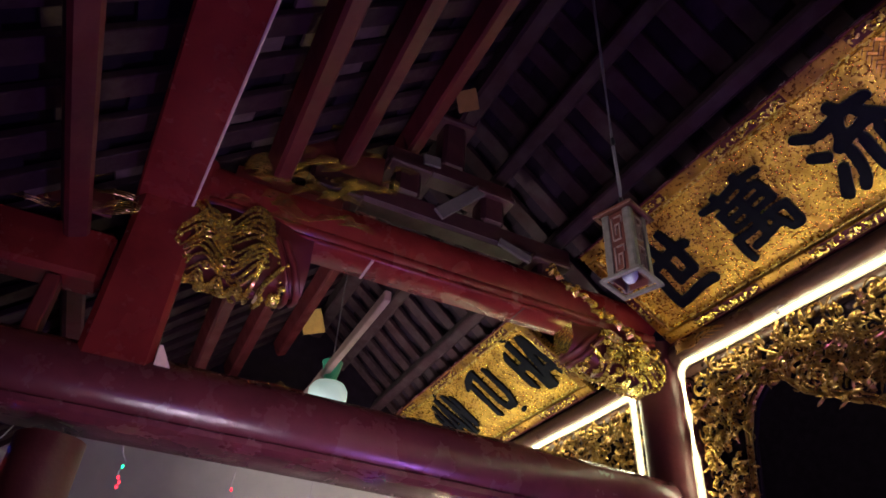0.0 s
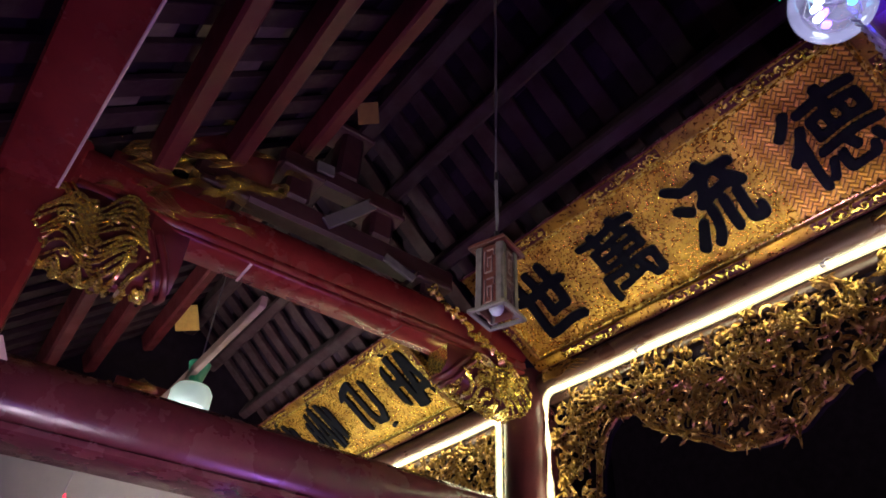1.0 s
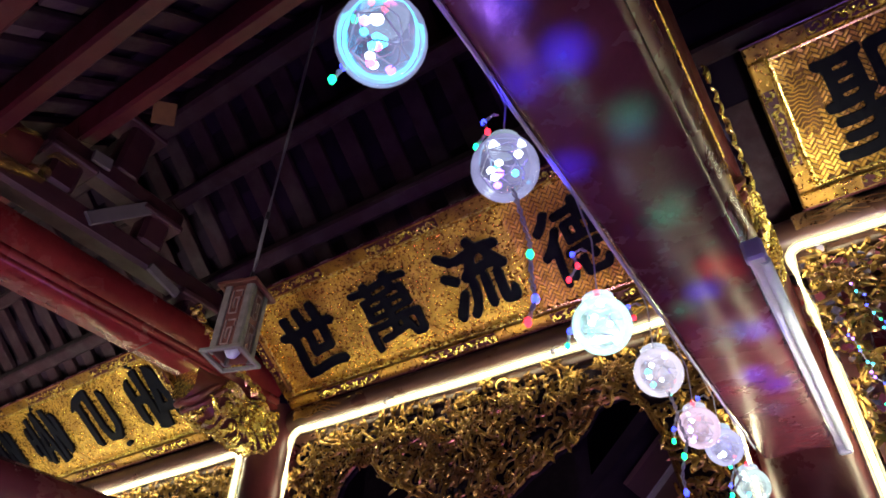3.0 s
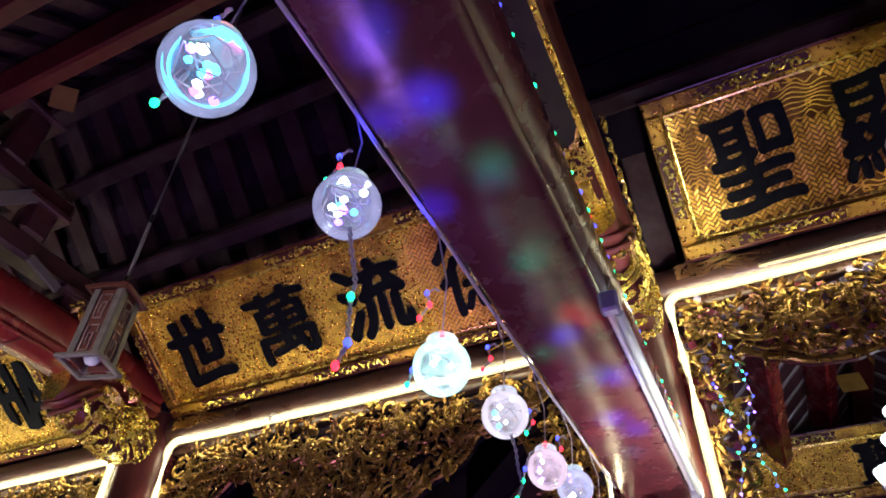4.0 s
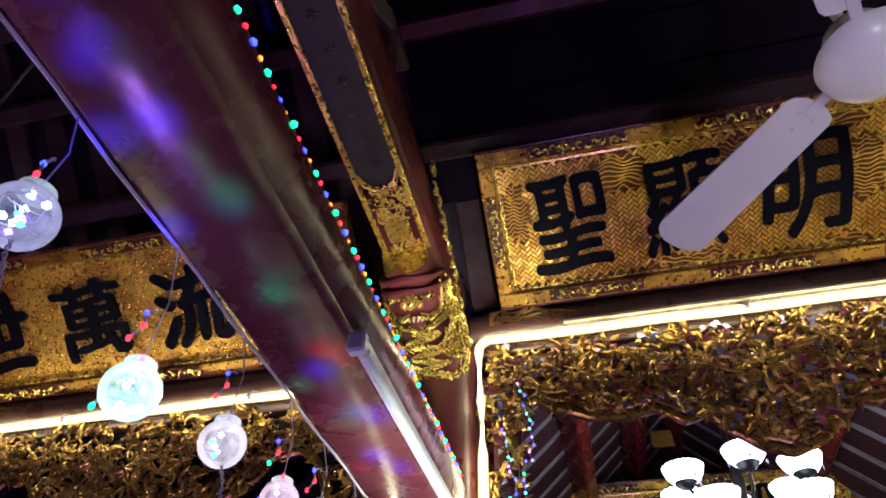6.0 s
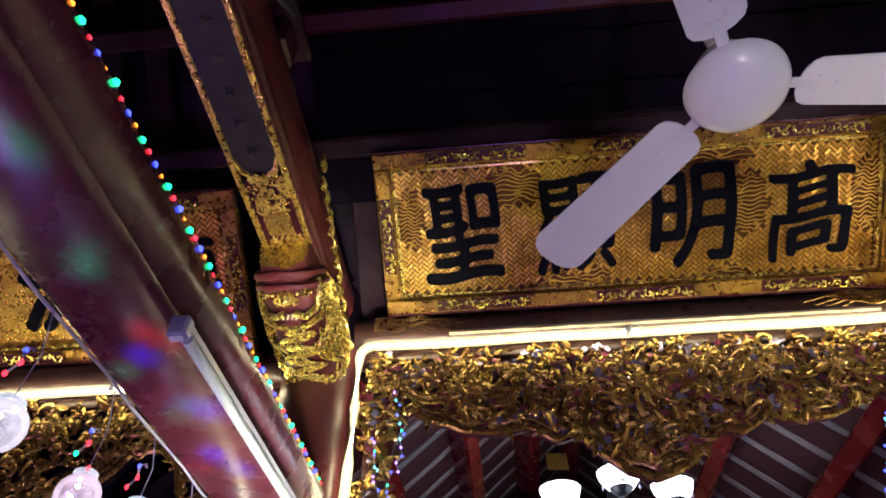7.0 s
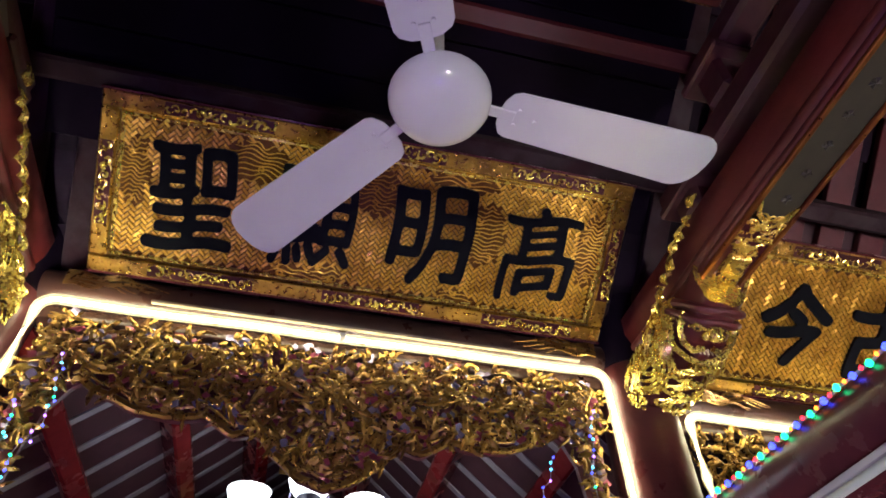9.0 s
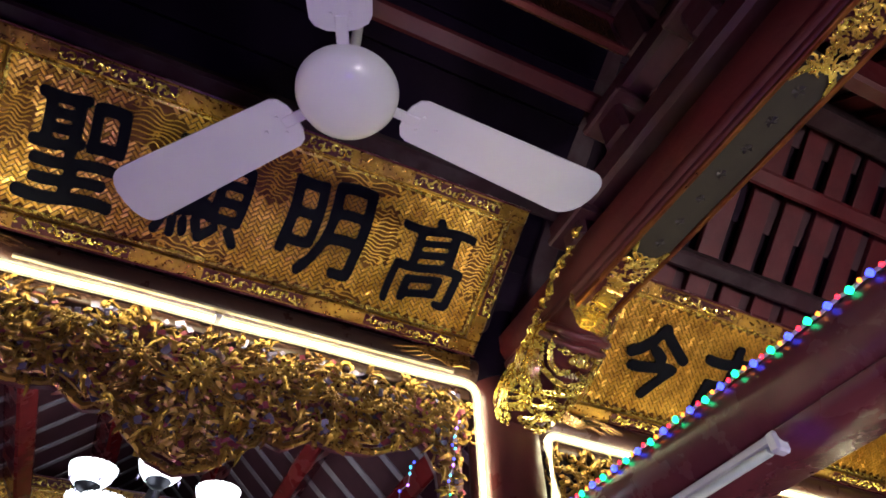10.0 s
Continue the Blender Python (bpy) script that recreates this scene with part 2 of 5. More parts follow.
# ---- mesh helpers ----
class G:
    """Collects vertices and faces for one mesh."""

    def __init__(self):
        self.v, self.f, self.m = [], [], []

    def add(self, verts, faces, mi=0):
        o = len(self.v)
        self.v += [tuple(p) for p in verts]
        self.f += [tuple(i + o for i in f) for f in faces]
        self.m += [mi] * len(faces)

    def hull(self, pts, mi=0):
        bm = bmesh.new()
        for p in pts:
            bm.verts.new(p)
        bmesh.ops.convex_hull(bm, input=bm.verts)
        for e in [e for e in bm.verts if not e.link_faces]:
            bm.verts.remove(e)
        bm.verts.index_update()
        self.add([p.co[:] for p in bm.verts], [[q.index for q in f.verts] for f in bm.faces], mi)
        bm.free()

    def box(self, c, s, ch=0.0, m=None, mi=0):
        """A box at c of size s, its edges chamfered by ch, turned by the matrix m."""
        h = [x / 2 for x in s]
        ch = min(ch, *(x * 0.45 for x in h))
        pts = []
        for sx in (-1, 1):
            for sy in (-1, 1):
                for sz in (-1, 1):
                    k = (sx, sy, sz)
                    if ch <= 0:
                        pts.append([k[i] * h[i] for i in range(3)])
                    else:
                        for j in range(3):
                            pts.append([k[i] * (h[i] if i == j else h[i] - ch) for i in range(3)])
        m = m or Matrix()
        pts = [Vector(c) + (m.to_3x3() @ Vector(p)) for p in pts]
        self.hull(pts, mi)

    def tube(self, pts, radius, sides=6, mi=0, flat=1.0, up=(0, 0, 1), caps=True):
        """A tube along pts; radius: a number or one for each point; flat: its thickness along up."""
        pts = [Vector(p) for p in pts]
        n = len(pts)
        rad = radius if isinstance(radius, (list, tuple)) else [radius] * n
        up = Vector(up)
        verts, faces = [], []
        for i, p in enumerate(pts):
            d = (pts[min(i + 1, n - 1)] - pts[max(i - 1, 0)]).normalized()
            a = d.cross(up)
            if a.length < 1e-3:
                a = d.cross(Vector((1, 0.3, 0)))
            a.normalize()
            b = d.cross(a)
            for k in range(sides):
                w = 2 * math.pi * k / sides
                verts.append(p + a * (rad[i] * math.cos(w)) + b * (rad[i] * flat * math.sin(w)))
        for i in range(n - 1):
            for k in range(sides):
                q = (k + 1) % sides
                faces.append((i * sides + k, i * sides + q, (i + 1) * sides + q, (i + 1) * sides + k))
        if caps:
            faces.append(tuple(reversed(range(sides))))
            faces.append(tuple((n - 1) * sides + k for k in range(sides)))
        self.add(verts, faces, mi)

    def prism(self, profile, path, mi=0):
        """A closed outline swept along y: profile of (x, z), path of (y, dx, dz, scale)."""
        k, verts, faces = len(profile), [], []
        for y, dx, dz, s in path:
            verts += [(px * s + dx, y, pz * s + dz) for px, pz in profile]
        for i in range(len(path) - 1):
            for j in range(k):
                q = (j + 1) % k
                faces.append((i * k + j, (i + 1) * k + j, (i + 1) * k + q, i * k + q))
        faces.append(tuple(range(k)))
        faces.append(tuple((len(path) - 1) * k + j for j in reversed(range(k))))
        self.add(verts, faces, mi)

    def lathe(self, c, profile, sides=20, m=None, mi=0):
        """A turned form round z at c: profile of (radius, height)."""
        m = (m or Matrix()).to_3x3()
        verts, faces = [], []
        for r, z in profile:
            for k in range(sides):
                w = 2 * math.pi * k / sides
                verts.append(Vector(c) + m @ Vector((r * math.cos(w), r * math.sin(w), z)))
        for i in range(len(profile) - 1):
            for k in range(sides):
                q = (k + 1) % sides
                faces.append((i * sides + k, i * sides + q, (i + 1) * sides + q, (i + 1) * sides + k))
        faces.append(tuple(reversed(range(sides))))
        faces.append(tuple((len(profile) - 1) * sides + k for k in range(sides)))
        self.add(verts, faces, mi)

    def mesh(self, name, mats, smooth=False):
        me = bpy.data.meshes.new(name)
        me.from_pydata(self.v, [], self.f)
        for mat in mats if isinstance(mats, (list, tuple)) else (mats,):
            me.materials.append(mat)
        me.polygons.foreach_set("material_index", self.m)
        bm = bmesh.new()
        bm.from_mesh(me)
        bmesh.ops.recalc_face_normals(bm, faces=bm.faces)
        bm.to_mesh(me)
        bm.free()
        if smooth:
            me.shade_smooth()
            me.set_sharp_from_angle(angle=radians(50))
        return me


def part(name, g, mat, parent=None, label="", smooth=False):
    ob = new(name, g.mesh(name, mat, smooth))
    ob.parent = parent
    return tagged(ob, label=label)


def thing(name, label, category, at=(0, 0, 0), group="", kind=""):
    ob = new(name)
    ob.location = at
    ob.empty_display_size = 0.05
    bpy.context.view_layer.update()
    return tagged(ob, label, category, group, kind)


def scroll_points(c, u, v, size, turns, hand, start, n=11):
    """A curling leaf: a spiral in the plane of u and v that opens into a tail."""
    c, u, v = Vector(c), Vector(u), Vector(v)
    pts = []
    for i in range(n):
        f = i / (n - 1)
        r = size * (0.16 + 0.84 * f ** 1.4)
        w = start + hand * 2 * math.pi * turns * (1 - f)
        pts.append(c + u * (r * math.cos(w)) + v * (r * math.sin(w)))
    return pts


def add_scroll(g, rng, c, u, v, size, mi=0, lift=0.0, fat=1.0):
    n = 10
    w = Vector(u).cross(Vector(v)).normalized()
    pts = scroll_points(c, u, v, size, rng.uniform(0.6, 1.3), rng.choice((-1, 1)), rng.uniform(0, 6.28), n)
    tilt = rng.uniform(-0.5, 0.5)
    pts = [p + w * (lift * math.sin(math.pi * i / (n - 1)) + tilt * size * (i / (n - 1) - 0.5)) for i, p in enumerate(pts)]
    base = fat * size * rng.uniform(0.16, 0.24)
    rad = [base * (0.55 + 0.9 * math.sin(math.pi * (0.12 + 0.86 * i / (n - 1)))) for i in range(n)]
    g.tube(pts, rad, 5, mi, flat=0.8, up=w)


def add_leaf(g, rng, p, a, ln, w):
    """A curved, ridged acanthus leaf lying across the screen; a: its direction there."""
    p = Vector(p)
    d, side, out = Vector((math.cos(a), 0, math.sin(a))), Vector((-math.sin(a), 0, math.cos(a))), Vector((0, -1, 0))
    curl, arch = rng.uniform(-0.7, 0.7), rng.uniform(0.15, 0.5)
    verts, n = [], 6
    for i in range(n):
        f = i / (n - 1)
        c = p + d * (ln * f) + side * (curl * ln * f * f) + out * (arch * ln * math.sin(math.pi * f * 0.8))
        half = w * (math.sin(math.pi * (0.15 + 0.83 * f)) ** 0.8) * (1 + 0.3 * math.sin(9 * f))
        verts += [c + side * half, c + out * (w * 0.45), c - side * half, c - out * (w * 0.3)]
    faces = [(4 * i + k, 4 * i + (k + 1) % 4, 4 * i + 4 + (k + 1) % 4, 4 * i + 4 + k) for i in range(n - 1) for k in range(4)]
    g.add(verts, faces + [(0, 1, 2, 3), (4 * n - 1, 4 * n - 2, 4 * n - 3, 4 * n - 4)])


def add_flower(g, c, u, v, size, mi=0):
    c, u, v = Vector(c), Vector(u), Vector(v)
    w = u.cross(v).normalized()
    for k in range(5):
        a = 2 * math.pi * k / 5
        d, s = u * math.cos(a) + v * math.sin(a), v * math.cos(a) - u * math.sin(a)
        tip, mid = c + d * size + w * size * 0.25, c + d * size * 0.6
        g.hull([c - w * size * 0.1, mid + s * size * 0.38, mid - s * size * 0.38, tip, mid + w * size * 0.3, c + w * size * 0.2], mi)
    g.hull([c + w * size * 0.5 + (u * math.cos(k) + v * math.sin(k)) * size * 0.15 for k in range(6)] + [c + w * size * 0.6, c], mi)


XS = {"a": -3.38, "b": -0.83, "c": 1.62, "d": 4.2}
COL_Y = 3.06

# ---- setting ----
# unseen floor, east and south walls, porch ceiling close the hall, bouncing light
g = G(); g.box((-1, 1, -0.1), (15, 14, 0.2))
tagged(part("floor", g, FLOOR), "reddish tiled temple floor", "floor", kind="structure")
g = G(); g.box((-6.15, 1.5, 1.6), (0.2, 9, 3.2))
tagged(part("wall_west", g, PLASTER), "grey-white plastered side wall", "wall", kind="structure")
g = G(); g.box((-6.45, 1.5, 3.9), (0.2, 13, 5.0))
tagged(part("wall_west_upper", g, DARK_BOARD), "dark boards above the side wall", "wall", kind="structure")
g = G(); g.box((5.6, 1.5, 2.6), (0.2, 13, 5.2))
tagged(part("wall_east", g, DARK_BOARD), "dark added side wall closing the hall", "wall", kind="structure")
g = G(); g.box((-1, -3.6, 2.0), (13, 0.2, 4.0))
tagged(part("wall_south", g, DARK_BOARD), "dark added front wall closing the hall behind the view", "wall", kind="structure")
# rear wall near black: the inner room's shade put into its colour
g = G(); g.box((-1, 7.4, 2.6), (13, 0.2, 5.2))
tagged(part("wall_north", g, DARK_BOARD), "rear wall of the sanctuary, shade put into its colour", "wall", kind="structure")
# added dark sheets that keep the sanctuary roof out of side views
for x in (-1.66, 2.46):
    g = G(); g.box((x, 5.3, 2.1), (0.06, 4.2, 4.2))
    tagged(part("wall_view_blocker", g, DARK_BOARD), "added dark sheet hiding the sanctuary roof from the side", "wall", kind="structure")
g = G(); g.box((-1, -2.0, 2.95), (13, 3.2, 0.1))
tagged(part("ceiling_porch", g, DARK_BOARD), "dark added ceiling closing the porch", "ceiling", kind="structure")

# roof over the hall: purlins along x, rafters down the slope, clay tiles in the gaps
RIDGE_Y, RIDGE_Z, FALL = 1.755, 4.42, 0.85


def roof_z(y):
    return RIDGE_Z - abs(y - RIDGE_Y) * FALL


def bar_x(g, x0, x1, y, z, r):
    """A squared timber along x with eased arrises, set square to its slope."""
    w, h, e = r * 0.68, r * 1.1, r * 0.22
    lean = math.atan(FALL) * (0 if abs(y - RIDGE_Y) < 0.05 else 1 if y < RIDGE_Y else -1) * 0.6
    prof = []
    for a, b in ((w, h - e), (w - e, h), (e - w, h), (-w, h - e), (-w, e - h), (e - w, -h), (w - e, -h), (w, e - h)):
        prof.append((y + a * math.cos(lean) - b * math.sin(lean), z + a * math.sin(lean) + b * math.cos(lean)))
    n = len(prof)
    g.add([(x, py, pz) for x in (x0, x1) for py, pz in prof],
          [(k, (k + 1) % n, n + (k + 1) % n, n + k) for k in range(n)] + [tuple(range(n)), tuple(n + k for k in range(n))])


for y, z, r in ((1.755, 4.40, 0.08), (1.46, 4.12, 0.066), (1.10, 3.80, 0.066), (0.80, 3.52, 0.066), (0.13, 2.97, 0.065),
                (2.05, 4.12, 0.062), (2.42, 3.79, 0.06), (3.02, 3.62, 0.06)):
    for xa, xb in ((-6.3, XS["a"]), (XS["a"] + 0.003, XS["b"]), (XS["b"] + 0.003, XS["c"]), (XS["c"] + 0.003, 5.5)):
        g = G()
        bar_x(g, xa, xb, y, z, r)
        # shaded copy for the ridge, far slope and western bays, red elsewhere
        shaded = y > 2.3 or y == 1.755 or (xa < -1 and y > 1.6)
        tagged(part("purlin", g, SHADED_RED if shaded else RAFTER), "squared red-lacquered purlin under the roof", "beam", "purlins", "structure")
turn = Matrix.Rotation(radians(4.0), 4, "Z")
g = G(); g.box((-1.92, 0.493, 3.246), (7.1, 0.221, 0.166), 0.010, turn)
plate = tagged(part("wall_plate", g, RED_BEAM), "broad red plate beam with a worn lower edge", "beam", kind="structure")
# worn arris and its highlight line drawn together as a pale bead
g = G(); g.box((-1.924, 0.599, 3.167), (7.1, 0.011, 0.012), 0.003, turn)
part("edge_bead", g, JOINT, plate, "pale worn edge bead, its highlight put into the colour")
tiles, over = G(), G()
rafters = thing("ceiling_rafters", "flat red rafters running down the roof slope, shade in their colour", "rafters", kind="structure")
east = thing("ceiling_rafters_east", "flat maroon rafters over the bay beside the centre", "rafters", kind="structure")
rng = random.Random(5)
for side, run in ((-1, 2.9), (1, 1.55)):
    slope = Matrix.Rotation(-side * math.atan(FALL), 3, "X").to_4x4()
    k1 = math.hypot(1, FALL)
    ymid = RIDGE_Y + side * run / 2
    x = -6.3
    while x < 5.5:
        # rafters east of x 1.7 keep the red, the rest take its shaded copy
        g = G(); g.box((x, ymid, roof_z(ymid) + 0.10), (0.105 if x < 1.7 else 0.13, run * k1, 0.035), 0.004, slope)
        part("rafter", g, RAFTER if x > 1.7 else SHADED_RED, east if x > 1.7 else rafters)
        y = 0.12
        while y < run - 0.1:
            ln = rng.uniform(0.09, 0.15) if x < 1.75 else 0.15
            yy = RIDGE_Y + side * y
            # tile tone picked by slope and bay, as light and shade fall
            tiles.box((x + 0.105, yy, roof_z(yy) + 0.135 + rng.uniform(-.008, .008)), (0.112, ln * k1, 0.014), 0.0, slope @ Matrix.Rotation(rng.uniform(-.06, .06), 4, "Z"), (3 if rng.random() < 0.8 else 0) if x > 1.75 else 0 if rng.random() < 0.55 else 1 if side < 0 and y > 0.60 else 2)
            y += rng.uniform(0.19, 0.26) if x < 1.75 else 0.36
        x += 0.21
    over.box((-0.4, ymid, roof_z(ymid) + 0.19), (12.2, run * k1 * 1.06, 0.05), 0, slope)
tagged(part("ceiling", tiles, [TILE, ROOF_LIT, ROOF_SHADED, ROOF_ROSE]), "undersides of clay roof tiles between rafters, lit and shaded tones in their colour", "ceiling", kind="structure")
tagged(part("ceiling_boards", over, DARK_BOARD), "dark layer above the roof tiles", "ceiling", kind="structure")

# roof of the sanctuary behind the screen: its ridge runs away from the hall
SX, SZ, SF = 0.40, 4.22, 0.92
tiles, over = G(), G()
for side in (-1, 1):
    slope = Matrix.Rotation(side * math.atan(SF), 3, "Y").to_4x4()
    k1 = math.hypot(1, SF)
    for k in range(16):
        y = 3.30 + 0.25 * k
        tiles.box((SX + side * 0.95, y, SZ - 0.95 * SF + 0.06), (1.9 * k1, 0.19, 0.02), 0.0, slope, 0)
        tiles.box((SX + side * 0.95, y + 0.12, SZ - 0.95 * SF + 0.052), (1.9 * k1, 0.045, 0.02), 0.0, slope, 1)
    over.box((SX + side * 1.0, 5.3, SZ - 1.0 * SF + 0.13), (2.1 * k1, 4.4, 0.05), 0, slope)
    for d in (0.36, 0.74, 1.12, 1.50):
        g = G(); g.box((SX + side * d, 5.25, SZ - d * SF - 0.06), (0.10, 4.2, 0.17), 0.012, slope)
        tagged(part("purlin", g, RED_BEAM), "broad red purlin over the sanctuary", "beam", "purlins", "structure")
g = G(); g.box((SX, 5.25, SZ - 0.06), (0.14, 4.2, 0.16), 0.02)
tagged(part("purlin", g, RED_DARK), "dark red ridge beam over the sanctuary", "beam", "purlins", "structure")
tagged(part("ceiling_sanctuary", tiles, [SANCT_TILE, MORTAR]), "dark tiles with pale mortar joints", "ceiling", kind="structure")
tagged(part("ceiling_sanctuary_boards", over, DARK_BOARD), "dark layer above the sanctuary tiles", "ceiling", kind="structure")

# boards that close the gap between wall beam and roof
g = G(); g.box((-0.4, 3.17, 3.50), (12.0, 0.04, 0.62))
tagged(part("wall_screen_upper", g, DARK_BOARD), "dark boards above the carved screen", "wall", kind="structure")


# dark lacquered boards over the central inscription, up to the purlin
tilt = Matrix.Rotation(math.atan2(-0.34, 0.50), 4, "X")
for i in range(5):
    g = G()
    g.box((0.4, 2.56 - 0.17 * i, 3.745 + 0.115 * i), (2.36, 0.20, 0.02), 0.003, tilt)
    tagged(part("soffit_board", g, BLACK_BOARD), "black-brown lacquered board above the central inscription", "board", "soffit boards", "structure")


# ---- timber frame ----
def column(x, y, z0, z1, r):
    g = G()
    g.lathe((x, y, 0), [(r * 1.02, z0), (r * 1.04, z0 + (z1 - z0) * 0.4), (r, z1)], 28)
    ob = part("column", g, RED_COLUMN, smooth=True)
    # tall columns turn near black from z 3.24 up
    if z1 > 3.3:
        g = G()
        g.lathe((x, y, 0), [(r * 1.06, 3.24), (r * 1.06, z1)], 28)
        part("upper_shaft", g, BLACK_BOARD, ob, "black upper shaft", smooth=True)
    return tagged(ob, "round red-lacquered timber column", "column", "columns")


for k in "abcd":
    column(XS[k], COL_Y, 0, 3.75, 0.145)
    column(XS[k], -1.6, 0, 2.9, 0.145)
column(-3.43, 0.33, 0, 2.20, 0.11)


def lower_beam(x, z, y0, y1, belly, kx=1.0, kz=1.0):
    """Heavy tie beam: flat soffit, stepped moulding and rounded flank."""
    half = [(0.0, -0.125), (0.092, -0.125), (0.104, -0.118), (0.108, -0.098), (0.100, -0.092), (0.112, -0.080), (0.130, -0.045),
            (0.137, 0.0), (0.126, 0.045), (0.105, 0.07), (0.085, 0.085)]
    half = [(a, b * kz if b > 0 else b) for a, b in half]
    prof = [(a * kx, b) for a, b in half] + [(-a * kx, b) for a, b in reversed(half[1:])]
    n = 14
    path = []
    for i in range(n + 1):
        f = i / n
        path.append((y0 + (y1 - y0) * f, x, z + belly * math.sin(math.pi * f), 1.0))
    g = G()
    g.prism(prof, path)
    return tagged(part("tie_beam", g, RED_BROWN, smooth=True), "heavy red-brown lacquered tie beam with moulded edges", "beam", "tie beams")


lower_beam(-3.42, 2.362, -1.5, 2.93, 0.02, 1.3, 1.55)
lower_beam(-0.842, 2.545, -1.5, 2.93, 0.0)
lower_beam(1.695, 2.50, -1.5, 2.93, 0.0)


def upper_beam(x, y0, y1, z, mat):
    t = thing("cross_beam", "red-lacquered cross beam with beaded lower edges", "beam", group="cross beams")
    g = G()
    half = [(0.0, 0.0), (0.082, 0.0), (0.09, 0.008), (0.09, 0.022), (0.084, 0.028), (0.098, 0.04), (0.098, 0.062), (0.092, 0.07), (0.11, 0.12), (0.11, 0.20), (0.08, 0.24)]
    prof = half + [(-a, b) for a, b in reversed(half[1:])]
    g.prism(prof, [(y0, x, z, 1), (y1, x, z, 1)])
    part("body", g, mat, t, smooth=True)
    return t


beam_a = upper_beam(XS["a"], 0.45, 2.95, 3.20, RED_BEAM)
beam_b = upper_beam(XS["b"] + 0.02, -0.3, 2.95, 3.24, RED_DARK)
beam_c = upper_beam(XS["c"] + 0.05, -0.3, 2.95, 3.24, RED_DARK)
g = G(); g.box((XS["a"], 1.31, 3.199), (0.17, 0.012, 0.004))
part("joint", g, JOINT, beam_a, "pale open joint across the beam")
g = G(); g.box((XS["a"], 2.12, 3.199), (0.17, 0.008, 0.004))
part("joint", g, MAROON, beam_a, "dark scarf joint")


def gilt_soffit(x, z, beam, strip, seed):
    """Gilt frame with a grey-green panel on a beam's underside."""
    w, y0, y1 = 0.155, 1.30, 2.12
    for sx in (-1, 1):
        g = G(); g.box((x + sx * w / 2, (y0 + 2.42) / 2 - 0.5, z - 0.008), (0.018, 2.42 - y0 + 1.0, 0.016), 0.004)
        part("gilt_strip", g, strip, beam)
    g = G(); g.box((x, (y0 + y1) / 2 - 0.02, z - 0.003), (w - 0.02, y1 - y0 + 0.06, 0.006))
    part("panel", g, PANEL_GREY, beam, "grey-green painted panel with faint flowers")
    g = G(); g.box((x, 2.25, z - 0.003), (w - 0.02, 0.3, 0.006)); g.box((x, 0.98, z - 0.003), (w - 0.02, 0.6, 0.006))
    part("ground", g, MAROON, beam, "maroon ground")
    rng = random.Random(seed)
    for k in range(7):
        g = G(); add_flower(g, (x + rng.uniform(-.012, .012), y0 + 0.09 + 0.105 * k, z - 0.0075), (1, 0, 0), (0, -1, 0), rng.uniform(0.017, 0.024))
        part("painted_flower", g, FLOWER_DIM, beam, "faint dark painted flower")
    g = G()
    for (ya, yb) in ((2.1, 2.195), (2.215, 2.275), (2.365, 2.40), (1.2, 1.33), (0.95, 1.2)):
        for k in range(int(30 * (yb - ya) / 0.1)):
            add_scroll(g, rng, (x + rng.uniform(-.06, .06), rng.uniform(ya, yb), z - 0.010), (1, 0, 0), (0, 1, 0), rng.uniform(.012, .026))
    g.box((x, 2.205, z - 0.009), (w, 0.006, 0.01))
    for sx in (-1, 1):
        for (yc, s) in ((2.12, 1), (1.30, -1)):
            g.tube([(x + sx * 0.066, yc - s * 0.075, z - 0.01), (x + sx * 0.052, yc - s * 0.03, z - 0.012), (x + sx * 0.03, yc - s * 0.012, z - 0.012), (x, yc - s * 0.0, z - 0.012)], [0.004, 0.010, 0.009, 0.006], 5)
    part("scrollwork", g, GOLD_PLAIN, beam, smooth=True)
    g = G()
    g.box((x, 2.32, z - 0.012), (0.085, 0.085, 0.03), 0.012)
    part("boss", g, GOLD_PLAIN, beam, "bright gold cushion-shaped boss")


gilt_soffit(XS["b"] + 0.02, 3.24, beam_b, GOLD_PLAIN, 819)
# same gold as on beam B, darkened and reddened for its dim light
gilt_soffit(XS["c"] + 0.05, 3.24, beam_c, GILT_SHADED, 1067)


def post(x, y, z0, z1, s, foot=True, label="square red-lacquered post standing on the tie beam"):
    g = G()
    g.box((x, y, (z0 + z1) / 2), (s, s, z1 - z0), 0.022)
    if foot:
        g.box((x, y, z0 + 0.03), (s + 0.05, s + 0.07, 0.06), 0.02)
    return tagged(part("post", g, RED_BEAM), label, "post", "posts")


post(-3.385, 0.43, 2.42, 3.46, 0.25, False)
g = G(); g.hull([(-3.28 + dx, 0.56 + dy, 2.47 + dz) for dx in (-.02, .02) for dy, dz in ((0, 0), (0.055, 0), (0.0, 0.075), (0.012, 0.075))])
tagged(part("wedge", g, JOINT), "small pale wooden wedge at the foot of the post", "wedge")
for k in "bc":
    post(XS[k], 0.05, 2.67, 3.3, 0.22)
g = G(); g.box((-3.38, -0.25, 2.86), (0.16, 1.08, 0.22), 0.02)
tagged(part("tie_beam", g, RED_BEAM), "short red beam running on to the porch", "beam")
for y in (0.14, -0.2):
    g = G(); g.box((-3.36, y, 2.61), (0.10, 0.055, 0.26), 0.006)
    tagged(part("baluster", g, RED_DARK), "small square red strut between two beams", "strut", "struts")
g = G(); g.box((-4.9, 1.455, 3.14), (2.9, 0.035, 0.06), 0.005)
tagged(part("tie_rail", g, RAIL_PALE), "thin pale worn rail spanning the side bay", "beam")


